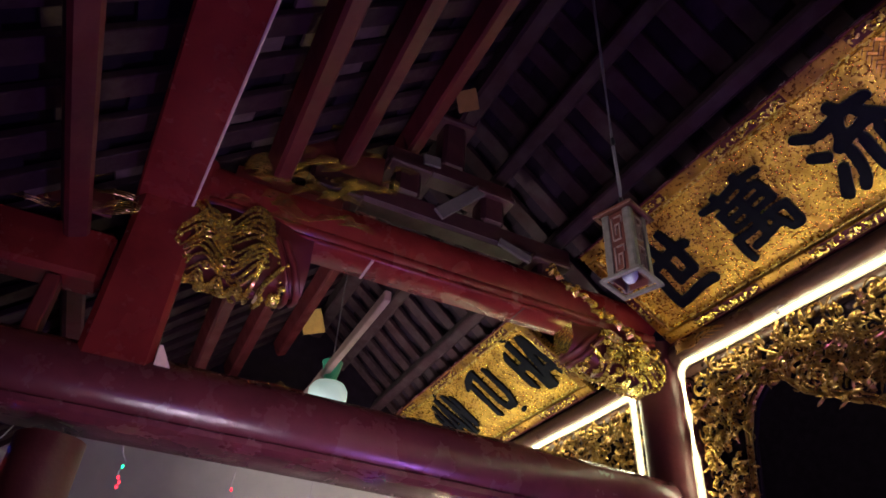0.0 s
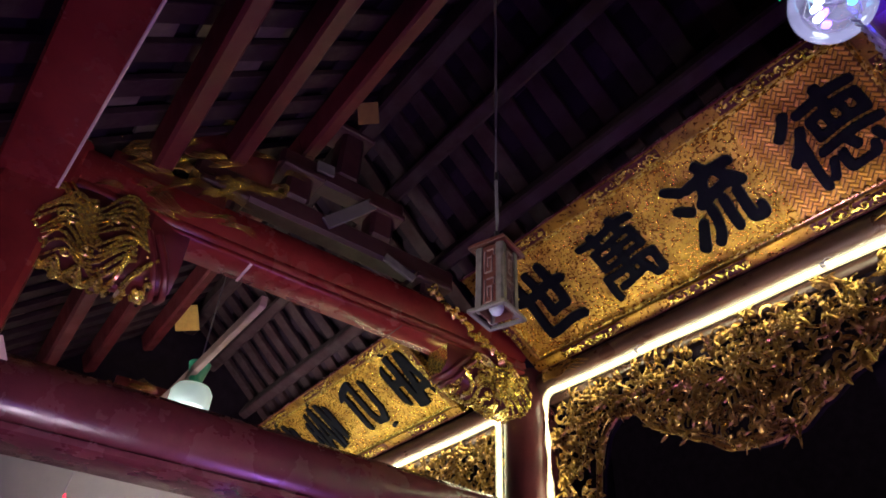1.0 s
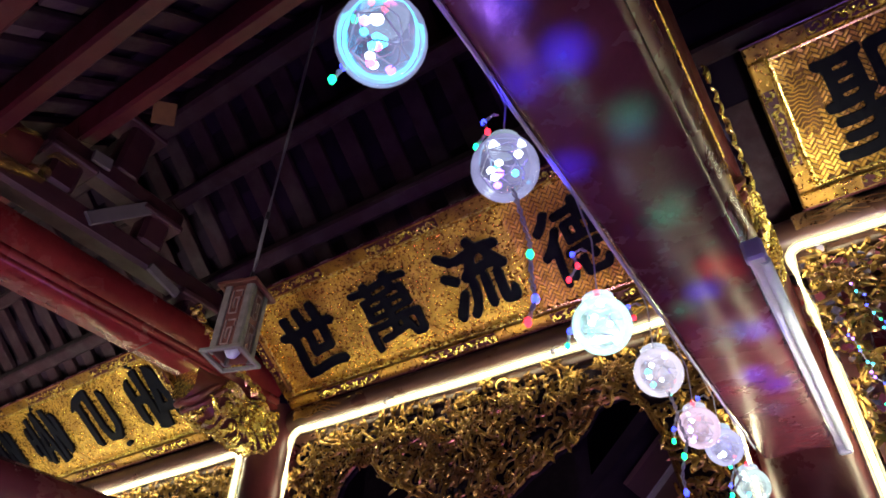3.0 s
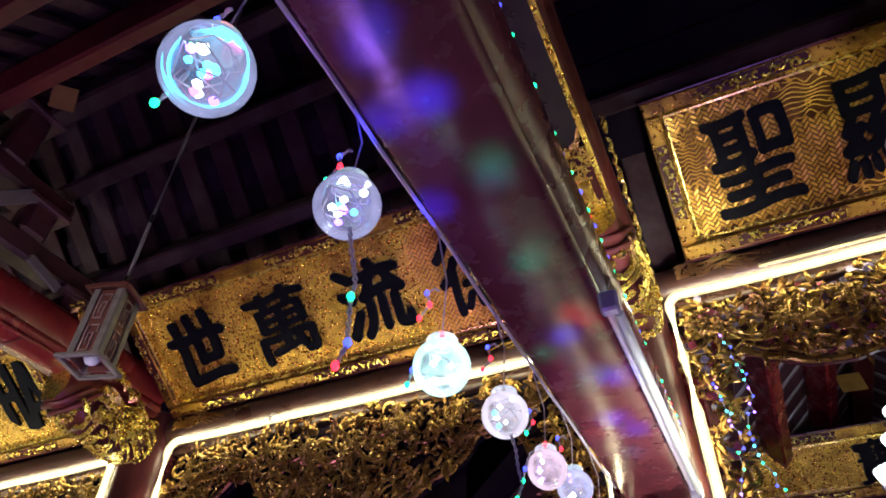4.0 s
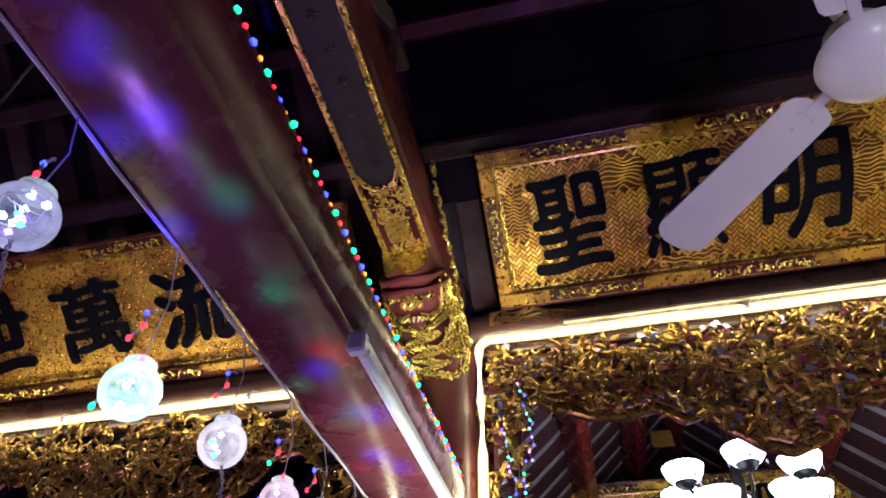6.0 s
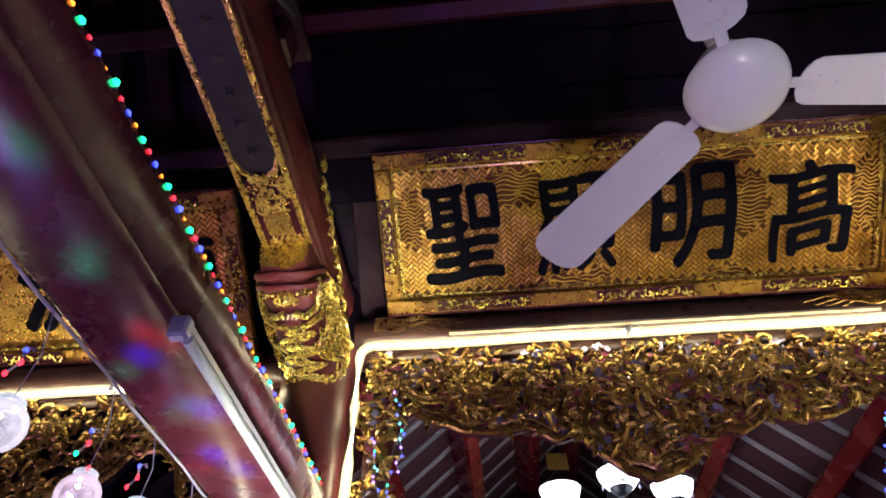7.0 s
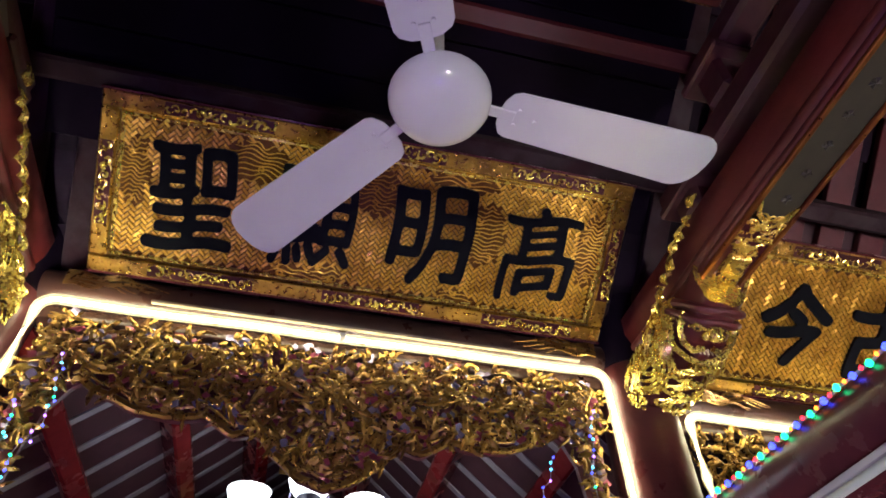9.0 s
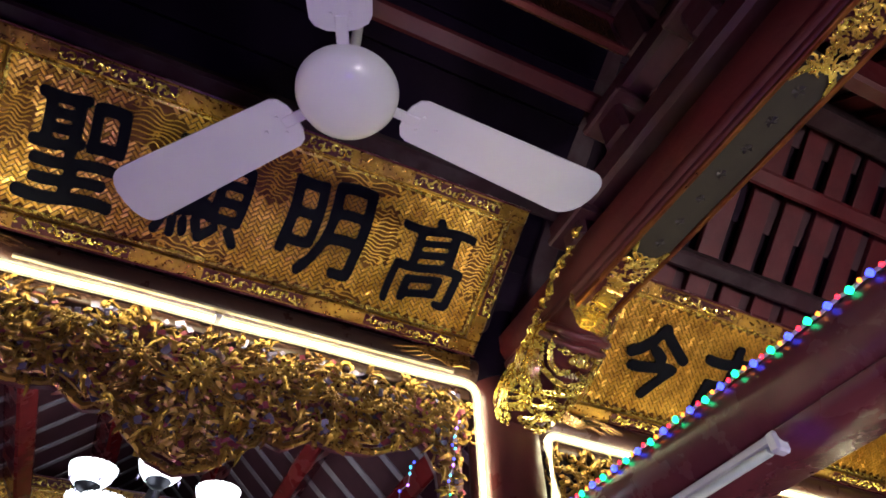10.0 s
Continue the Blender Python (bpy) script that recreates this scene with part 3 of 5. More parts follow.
def truss(x):
    """Stacked short beams and blocks that carry the purlins."""
    t = thing("truss", "stacked red roof truss blocks carrying the purlins", "truss", group="trusses")
    for (y0, y1, z, h) in ((0.95, 2.45, 3.62, 0.13), (1.32, 2.08, 3.93, 0.12)):
        g = G(); g.box((x, (y0 + y1) / 2, z), (0.13, y1 - y0, h), 0.02)
        part("short_beam", g, TRUSS_RED, t)
    for y, z, h in ((1.1, 3.50, 0.13), (2.3, 3.50, 0.13), (1.45, 3.78, 0.2), (1.95, 3.78, 0.2), (1.70, 4.15, 0.36)):
        g = G()
        g.box((x, y, z), (0.14, 0.14, h), 0.02)
        g.box((x, y, z + h / 2 - 0.02), (0.20, 0.24, 0.04), 0.01)
        part("block", g, TRUSS_RED, t)
    for y, z, rz, ln, w in ((1.74, 3.73, 0.82, 0.36, 0.07), (1.56, 3.94, 0.1, 0.10, 0.07), (2.07, 3.53, -0.3, 0.2, 0.05)):
        g = G(); g.box((x + 0.085, y, z), (0.02, ln, w), 0.004, Matrix.Rotation(rz, 4, "X"))
        part("end_grain", g, OLD_WOOD, t, "pale unpainted wood")
    return t


for k in "abc":
    truss(XS[k])


# wall beams over the openings of the screen
def wall_beam(x0, x1, z):
    g = G()
    prof = [(3.06 + 0.085 * math.cos(a), z + 0.075 * math.sin(a)) for a in [2 * math.pi * k / 16 for k in range(16)]]
    verts = [(x, py, pz) for x in (x0, x1) for py, pz in prof]
    g.add(verts, [(k, (k + 1) % 16, 16 + (k + 1) % 16, 16 + k) for k in range(16)] + [tuple(range(16)), tuple(16 + k for k in range(16))])
    g.box(((x0 + x1) / 2, 3.09, z - 0.09), (x1 - x0, 0.07, 0.06), 0.008)
    return tagged(part("wall_beam", g, BROWN_BEAM, smooth=True), "rounded red-brown beam over the carved screen", "beam", "wall beams")


BAYS = [(-6.05, XS["a"] - 0.14, 3.03), (XS["a"] + 0.14, XS["b"] - 0.14, 3.06), (XS["b"] + 0.14, XS["c"] - 0.14, 3.205), (XS["c"] + 0.14, XS["d"] - 0.14, 3.05)]
for x0, x1, z in BAYS:
    wall_beam(x0, x1, z + 0.085)

# ---- light ropes ----
def led_rope(x0, x1, z, y=2.985, low=0.9, gaps=()):
    t = thing("light_rope", "glowing warm-white light rope round the opening", "light rope", group="light ropes")
    r, pts = 0.055, []
    pts += [(x0 + 0.004 * math.sin(9 * s), y, low + (z - r - low) * s) for s in [i / 10 for i in range(11)]]
    pts += [(x0 + r - r * math.cos(a), y, z - r + r * math.sin(a)) for a in (0.4, 0.8, 1.2)]
    n = 16
    pts += [(x0 + r + (x1 - x0 - 2 * r) * i / n, y, z - 0.006 * math.sin(math.pi * ((i * 3) % n) / n)) for i in range(n + 1)]
    pts += [(x1 - r + r * math.sin(a), y, z - r + r * math.cos(a)) for a in (0.4, 0.8, 1.2)]
    pts += [(x1 + 0.004 * math.sin(7 * s), y, z - r - (z - r - low) * s) for s in [i / 10 for i in range(11)]]
    g = G(); g.tube(pts, 0.0075, 6)
    part("diode_core", g, LED_WARM, t, smooth=True)
    # sleeve drawn wide and glowing to stand in for the rope's halo
    g = G(); g.tube(pts, 0.019, 8)
    sleeve = part("sleeve", g, LED_SLEEVE, t, "clear plastic sleeve of the light rope", smooth=True)
    sleeve.visible_shadow = False
    for gx in gaps:
        g = G(); g.box((gx, y - 0.001, z), (0.03, 0.034, 0.03), 0.006)
        g.tube([(gx, y - 0.018, z), (gx + 0.02, y - 0.03, z + 0.012), (gx + 0.05, y - 0.03, z + 0.004)], 0.002, 4)
        part("connector", g, WIRE, t, "pale plastic connector with a wire tie")
    return t


led_rope(-5.9, -3.566, 3.033)
led_rope(-3.182, -1.003, 3.06, gaps=(-2.55, -1.645))
led_rope(-0.658, 1.467, 3.2, gaps=(0.40,))
led_rope(1.785, 4.0, 3.05)


g = G(); g.box((0.53, 2.976, 3.238), (1.66, 0.018, 0.013), 0.003)
tagged(part("batten", g, CREAM), "thin pale batten lit by the light rope below it", "batten")


# ---- carved gilt screens ----
# depth of a valance below its top, from its middle (0) to its ends (1)
SIDE_EDGE = ((0, .535), (.13, .52), (.25, .445), (.38, .37), (.46, .33), (.55, .225), (.64, .21), (.72, .27), (.78, .43), (.84, 1.05), (1.1, 1.05))
CENTRE_EDGE = ((0, .54), (.08, .515), (.16, .45), (.24, .365), (.31, .385), (.41, .325), (.50, .345), (.62, .335), (.74, .285), (.83, .24), (.90, .36), (.95, 1.05), (1.1, 1.05))


def valance_low(u, edge):
    """The scalloped lower edge, eased from one turning point to the next."""
    for (u0, d0), (u1, d1) in zip(edge, edge[1:]):
        if u <= u1:
            f = (u - u0) / (u1 - u0)
            return d0 + (d1 - d0) * (0.5 * f + 0.5 * f * f * (3 - 2 * f))
    return edge[-1][1]


g = G()
add_flower(g, (0, 0, 0), (1, 0, 0), (0, 0, -1), 1.0)
FLOWER = g.mesh("blossom", GOLD_DARK, True)


def valance(x0, x1, ztop, edge, gold, chips, seed, label):
    t = thing("carved_valance", label, "carved screen", group="carved valances")
    rng = random.Random(seed)
    xc, hw, y = (x0 + x1) / 2, (x1 - x0) / 2, 3.07
    n = 90
    xs = [x0 + (x1 - x0) * i / n for i in range(n + 1)]
    g = G()
    verts, faces = [], []
    for x in xs:
        lo = ztop - valance_low(abs(x - xc) / hw, edge) + 0.012
        verts += [(x, y + 0.02, ztop), (x, y + 0.02, lo), (x, y + 0.04, ztop), (x, y + 0.04, lo)]
    for i in range(n):
        a, b = 4 * i, 4 * i + 4
        faces += [(a, a + 1, b + 1, b), (a + 2, b + 2, b + 3, a + 3), (a + 1, a + 3, b + 3, b + 1), (a, b, b + 2, a + 2)]
    g.add(verts, faces)
    # side bays: near-black backing paints the shade between the carvings
    part("backing", g, PLUM if chips else DARK_BOARD, t, "dark backing board")
    g = G()
    rim = [(x, y - 0.012, ztop - valance_low(abs(x - xc) / hw, edge) + 0.012 + rng.uniform(-.003, .003)) for x in xs if abs(x - xc) / hw < 0.86]
    g.tube(rim, 0.014, 6, flat=0.8, up=(0, 1, 0))
    g.tube([(px, py - 0.016, pz + 0.024) for px, py, pz in rim], 0.006, 5)
    part("rim", g, gold, t, "gilt rim along the scalloped lower edge", smooth=True)
    g, chipg = G(), (G(), G())
    # large motifs first: layered rosettes and long sweeping stems with curled ends
    for k in range(9):
        f = -0.88 + 0.22 * k
        low = min(0.55, valance_low(abs(f), edge))
        c = Vector((xc + f * hw, y - 0.052, ztop - min(0.16 + 0.05 * math.sin(2.1 * k), low * 0.5)))
        size = 0.062 if k == 4 else rng.uniform(0.034, 0.046)
        m = G()
        for ring, (rr, out) in enumerate(((1.0, 0.0), (0.68, 0.010), (0.38, 0.018))):
            for q in range(11 - 2 * ring):
                a = 2 * math.pi * q / (11 - 2 * ring) + 0.3 * ring
                add_leaf(m, rng, c + Vector((0.25 * size * rr * math.cos(a), -out, 0.25 * size * rr * math.sin(a))), a, size * rr, size * 0.17)
        tagged(part("rosette", m, gold, t, "layered gilt rosette", smooth=True), kind="stuff")
        for sgn in (-1, 1):
            m, pts = G(), []
            span, rise = rng.uniform(0.09, 0.15), rng.uniform(0.03, 0.07)
            for i in range(15):
                u = i / 14
                w = 1.5 * math.pi * max(0, u - 0.55) / 0.45
                rad = 0.026 * (1.15 - 0.7 * max(0, u - 0.55) / 0.45)
                px = sgn * (size * 0.5 + span * min(u, 0.55) / 0.55 + (rad * math.sin(w) if u > 0.55 else 0))
                pz = -rise * math.sin(math.pi * min(u, 0.55) / 0.55 * 0.6) - ((0.026 - rad * math.cos(w)) if u > 0.55 else 0)
                pts.append((c.x + px, c.y + 0.004 - 0.012 * math.sin(3 * u), c.z + pz))
            m.tube(pts, [0.0085 * (1.1 - 0.6 * i / 14) for i in range(15)], 6, flat=0.8, up=(0, 1, 0))
            part("stem", m, gold, t, smooth=True)
    count = 0
    tries = 0
    area = sum(min(0.75, valance_low(abs(x - xc) / hw, edge)) for x in xs) * (x1 - x0) / n
    want = int(area * (1150 if chips else 900))
    while count < want and tries < 20000:
        tries += 1
        x = rng.uniform(x0, x1)
        d = rng.uniform(0.0, 0.75)
        if d > valance_low(abs(x - xc) / hw, edge) - 0.022:
            continue
        s = rng.uniform(0.014, 0.036)
        tip = rng.uniform(-0.5, 0.5)
        u = Vector((math.cos(tip), rng.uniform(-.35, .35), math.sin(tip))).normalized()
        v = Vector((-math.sin(tip), rng.uniform(-.35, .35), math.cos(tip))).normalized()
        p = (x, y - 0.006 - rng.uniform(0, 0.03), ztop - d)
        k = rng.random()
        if k < 0.34:
            add_scroll(g, rng, p, u, v, s * 1.6, lift=rng.uniform(-.016, .004), fat=0.75)
        elif k < 0.91:
            a0 = rng.uniform(0, 6.28)
            for q in range(rng.choice((1, 2, 3))):
                add_leaf(g, rng, p, a0 + q * 0.6, rng.uniform(0.040, 0.085), rng.uniform(0.008, 0.0145))
        else:
            ob = new("blossom", FLOWER)
            ob.parent = t
            ob.matrix_local = Matrix.Translation((x, y - 0.032, ztop - d)) @ Matrix.Rotation(rng.uniform(-.4, .4), 4, "X") @ Matrix.Rotation(rng.uniform(0, 6), 4, "Y") @ Matrix.Scale(s * 0.9, 4)
        if chips and rng.random() < 0.85:
            cg = chipg[rng.random() < 0.45]
            cx, cz = x + rng.uniform(-.03, .03), ztop - min(d, 0.6) + rng.uniform(-.02, .02)
            m = Matrix.Rotation(rng.uniform(0, 3), 3, "Y").to_4x4() @ Matrix.Rotation(rng.uniform(-.5, .5), 4, "X")
            if ztop - cz < valance_low(abs(cx - xc) / hw, edge) and x0 < cx < x1:
                cg.box((cx, y - rng.uniform(0.0, .042), cz), (rng.uniform(.014, .042), 0.004, rng.uniform(.012, .030)), 0, m)
        count += 1
    tagged(part("scrollwork", g, gold, t, "dense openwork of gilt scrolls and leaves", smooth=True), kind="stuff")
    if chips:
        tagged(part("inlay", chipg[0], SHARD_PINK, t, "pinkish inlaid chips"), kind="stuff")
        tagged(part("inlay", chipg[1], SHARD_WHITE, t, "silvery inlaid mirror chips"), kind="stuff")
    return t


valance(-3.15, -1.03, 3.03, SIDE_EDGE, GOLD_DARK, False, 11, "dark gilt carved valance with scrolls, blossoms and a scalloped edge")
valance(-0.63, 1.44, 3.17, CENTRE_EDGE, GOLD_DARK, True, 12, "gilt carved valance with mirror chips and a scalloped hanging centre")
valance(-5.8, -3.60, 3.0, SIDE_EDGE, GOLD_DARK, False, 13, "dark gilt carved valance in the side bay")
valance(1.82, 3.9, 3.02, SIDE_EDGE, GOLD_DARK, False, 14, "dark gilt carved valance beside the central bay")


# gilt clouds at the ends of the wall beams
for x, z, sgn in ((-0.60, 3.275, 1), (1.42, 3.275, -1), (-3.15, 3.135, 1), (-1.05, 3.135, -1), (1.83, 3.125, 1)):
    rng = random.Random(int(x * 100) + 900)
    g = G()
    for q in range(9):
        h, ph = -0.028 + 0.007 * q, rng.uniform(0, 1.0)
        ln = 0.34 - 0.03 * abs(q - 4) + rng.uniform(-.03, .03)
        pts = [(x + sgn * ln * i / 12, 2.972 - 0.045 * math.cos(h * 14) * 0.6, z + h + 0.010 * math.sin(ph + 1.1 * i * 0.8) * (0.4 + i / 12)) for i in range(13)]
        g.tube(pts, [0.0052 * (1.1 - 0.75 * i / 12) for i in range(13)], 5)
    tagged(part("cloud_carving", g, GOLD_DARK, smooth=True), "dim gilt cloud carving at the end of the beam", "carving", "cloud carvings", "stuff")


# ---- inscribed boards ----
def blur(field, sigma):
    k = np.exp(-0.5 * (np.arange(-8, 9) / sigma) ** 2)
    k /= k.sum()
    field = np.apply_along_axis(np.convolve, 0, field, k, "same")
    return np.apply_along_axis(np.convolve, 1, field, k, "same")


# strokes of the medallion letters: two ends each, in a disc of radius 1
ROUND = {"HA": (0.25, ((-.70, -1, -.70, 1), (-.20, -1, -.20, 1), (-.70, 0.05, -.20, 0.05), (.02, -1, .36, 1), (.36, 1, .78, -1), (.15, -.38, .60, -.38))),
         "TU": (0.24, ((-1, .50, -.10, .86), (-.52, -1, -.52, .75), (.0, -.35, .0, .95), (.0, -.35, .12, -.70), (.12, -.70, .46, -.72), (.46, -.72, .62, -.35), (.62, -.35, .62, .9))),
         "HAN": (0.15, ((-.86, -1, -.86, 1), (-.56, -1, -.56, 1), (-.86, 0, -.56, 0), (-.40, -1, -.14, 1), (-.14, 1, .14, -1), (-.34, -.4, .04, -.4), (.34, -1, .34, 1), (.34, 1, .72, -1), (.72, -1, .72, 1)))}


def glyph_mesh(text, name, w, h, disc=False):
    """A raised brush-like character: the built-in font's shape, swollen and rounded, w x h, centred."""
    cu = bpy.data.curves.new(name, "FONT")
    cu.body, cu.resolution_u = text, 3
    tmp = new(name, cu)
    me = bpy.data.meshes.new_from_object(tmp.evaluated_get(bpy.context.evaluated_depsgraph_get()))
    bpy.data.objects.remove(tmp)
    bpy.data.curves.remove(cu)
    me.calc_loop_triangles()
    xy = np.array([v.co[:2] for v in me.vertices])
    tris = [tuple(t.vertices) for t in me.loop_triangles]
    bpy.data.meshes.remove(me)
    lo, hi = xy.min(0), xy.max(0)
    n, pad = 96, 10
    p = (xy - lo) / (hi - lo) * n + pad
    size = n + 2 * pad
    f = np.zeros((size, size))
    for t in tris:
        q = p[list(t)]
        x0, y0 = np.maximum(np.floor(q.min(0)).astype(int), 0)
        x1, y1 = np.minimum(np.ceil(q.max(0)).astype(int) + 1, size)
        gx, gy = np.meshgrid(np.arange(x0, x1), np.arange(y0, y1), indexing="ij")
        det = (q[1][1] - q[2][1]) * (q[0][0] - q[2][0]) + (q[2][0] - q[1][0]) * (q[0][1] - q[2][1])
        if abs(det) < 1e-9:
            continue
        l0 = ((q[1][1] - q[2][1]) * (gx - q[2][0]) + (q[2][0] - q[1][0]) * (gy - q[2][1])) / det
        l1 = ((q[2][1] - q[0][1]) * (gx - q[2][0]) + (q[0][0] - q[2][0]) * (gy - q[2][1])) / det
        f[x0:x1, y0:y1] = np.maximum(f[x0:x1, y0:y1], (l0 >= -0.01) & (l1 >= -0.01) & (l0 + l1 <= 1.01))
    if disc:
        width, strokes = ROUND[text]
        f = np.zeros((size, size))
        gx, gy = np.meshgrid((np.arange(size) - pad) / n * 2 - 1, (np.arange(size) - pad) / n * 2 - 1, indexing="ij")
        for ax, ay, bx, by in strokes:
            k = np.clip(((gx - ax) * (bx - ax) + (gy - ay) * (by - ay)) / ((bx - ax) ** 2 + (by - ay) ** 2), 0, 1)
            f = np.maximum(f, np.hypot(gx - ax - k * (bx - ax), gy - ay - k * (by - ay)) < width / 2)
        gx, gy = np.meshgrid(np.arange(size), np.arange(size), indexing="ij")
        f *= np.hypot(gx - size / 2, gy - size / 2) < n * 0.49
    soft, level = (1.2, 0.42) if disc else (2.8, 0.16) if text in "世流今古" else (1.8, 0.29) if text == "髙" else (2.0, 0.21)
    f = blur(f, soft)
    verts, index, faces, walls = [], {}, [], []

    def vert(key, x, y):
        if key not in index:
            index[key] = len(verts)
            u, v = (x - pad) / n - 0.5, (y - pad) / n - 0.5
            if not disc:
                v += 0.06 * u + 0.02 * math.sin(7 * u)
                u += 0.02 * math.sin(6 * v + 1)
            verts.append((u * w, v * h))
        return index[key]

    inside = f > level
    for i in range(size - 1):
        for j in range(size - 1):
            ring = ((i, j), (i + 1, j), (i + 1, j + 1), (i, j + 1))
            flags = [inside[c] for c in ring]
            if not any(flags):
                continue
            poly, cut = [], []
            for k in range(4):
                c, d = ring[k], ring[(k + 1) % 4]
                if flags[k]:
                    poly.append(vert(c, *c))
                if flags[k] != flags[(k + 1) % 4]:
                    a = (level - f[c]) / (f[d] - f[c])
                    e = vert((min(c, d), max(c, d)), c[0] + a * (d[0] - c[0]), c[1] + a * (d[1] - c[1]))
                    cut.append((e, flags[k]))
                    poly.append(e)
            if len(poly) > 2:
                faces.append(tuple(poly))
            if len(cut) == 2:
                walls.append((cut[0][0], cut[1][0]))
    m = len(verts)
    g = G()
    g.add([(x, y, 0.007) for x, y in verts] + [(x, y, -0.010) for x, y in verts], faces + [(a, b, b + m, a + m) for a, b in walls])
    return g.mesh(name, INK)


def weave_relief(x0, x1, y0, y1, unit, patches, seed):
    """Pressed basket weave: short pillowed strands laid herringbone-wise on the diagonal, left out in the patches."""
    rng = random.Random(seed)
    g, r2 = G(), math.sqrt(0.5)
    n = int((x1 - x0 + y1 - y0) / unit) + 4
    cx, cy = (x0 + x1) / 2, (y0 + y1) / 2
    for i in range(-n, n):
        for j in range(-n, n):
            d = (i - j) % 4
            if d not in (0, 3):
                continue
            a, b = ((1, 0), (0, 1)) if d == 0 else ((0, 1), (1, 0))
            px, py = (i + 0.5 + a[0] * 0.5) * unit, (j + 0.5 + a[1] * 0.5) * unit
            qx, qy = cx + (px - py) * r2, cy + (px + py) * r2
            if not (x0 < qx < x1 and y0 < qy < y1) or any(((qx - ex) / rx) ** 2 + ((qy - ey) / ry) ** 2 < 1 for ex, ey, rx, ry in patches):
                continue
            t1, t2, high = rng.gauss(0, 0.0006) + (0.0012 if d else -0.0012), rng.gauss(0, 0.0005), rng.uniform(0.0056, 0.0072)
            vs = []
            for k, z in ((1.0, 0.0), (0.72, high)):
                for u, v in ((-1, -1), (1, -1), (1, 1), (-1, 1)):
                    du, dv = u * unit * (0.95 if k == 1 else 0.86), v * unit * 0.41 * k
                    sx, sy = a[0] * du + b[0] * dv, a[1] * du + b[1] * dv
                    vs.append((qx + (sx - sy) * r2, qy + (sx + sy) * r2, -0.0048 + z + (t1 * u + t2 * v if z else 0)))
            g.add(vs, [(4, 5, 6, 7)] + [(k, (k + 1) % 4, 4 + (k + 1) % 4, 4 + k) for k in range(4)])
    return g


def swirl_relief(patches, seed):
    """Bundles of parallel wavy ridges, the pressed clouds between the characters."""
    rng = random.Random(seed)
    g = G()
    for ex, ey, rx, ry in patches:
        k = max(3, int(2 * ry / 0.017))
        wave, ph, ph2 = rng.uniform(0.005, 0.009), rng.uniform(0, 6.28), rng.uniform(0, 6.28)
        for q in range(k):
            f = (q + 0.5) / k * 2 - 1
            half = rx * math.sqrt(max(0.05, 1 - f * f))
            pts = []
            for i in range(15):
                u = -1 + i / 7
                pts.append((ex + u * half, ey + f * ry * 0.92 + wave * (math.sin(ph + 3.1 * u + 0.3 * q) + 0.7 * math.sin(ph2 + 6.7 * u - 0.5 * q)), -0.0045))
            g.tube(pts, [0.0032 * (1 - 0.5 * abs(-1 + i / 7) ** 3) for i in range(15)], 5)
        for q in range(3):
            add_scroll(g, rng, (ex + rng.uniform(-.7, .7) * rx, ey + rng.uniform(-.8, .8) * ry, -0.003), (1, 0, 0), (0, 1, 0), rng.uniform(.014, .024), fat=0.8)
    return g


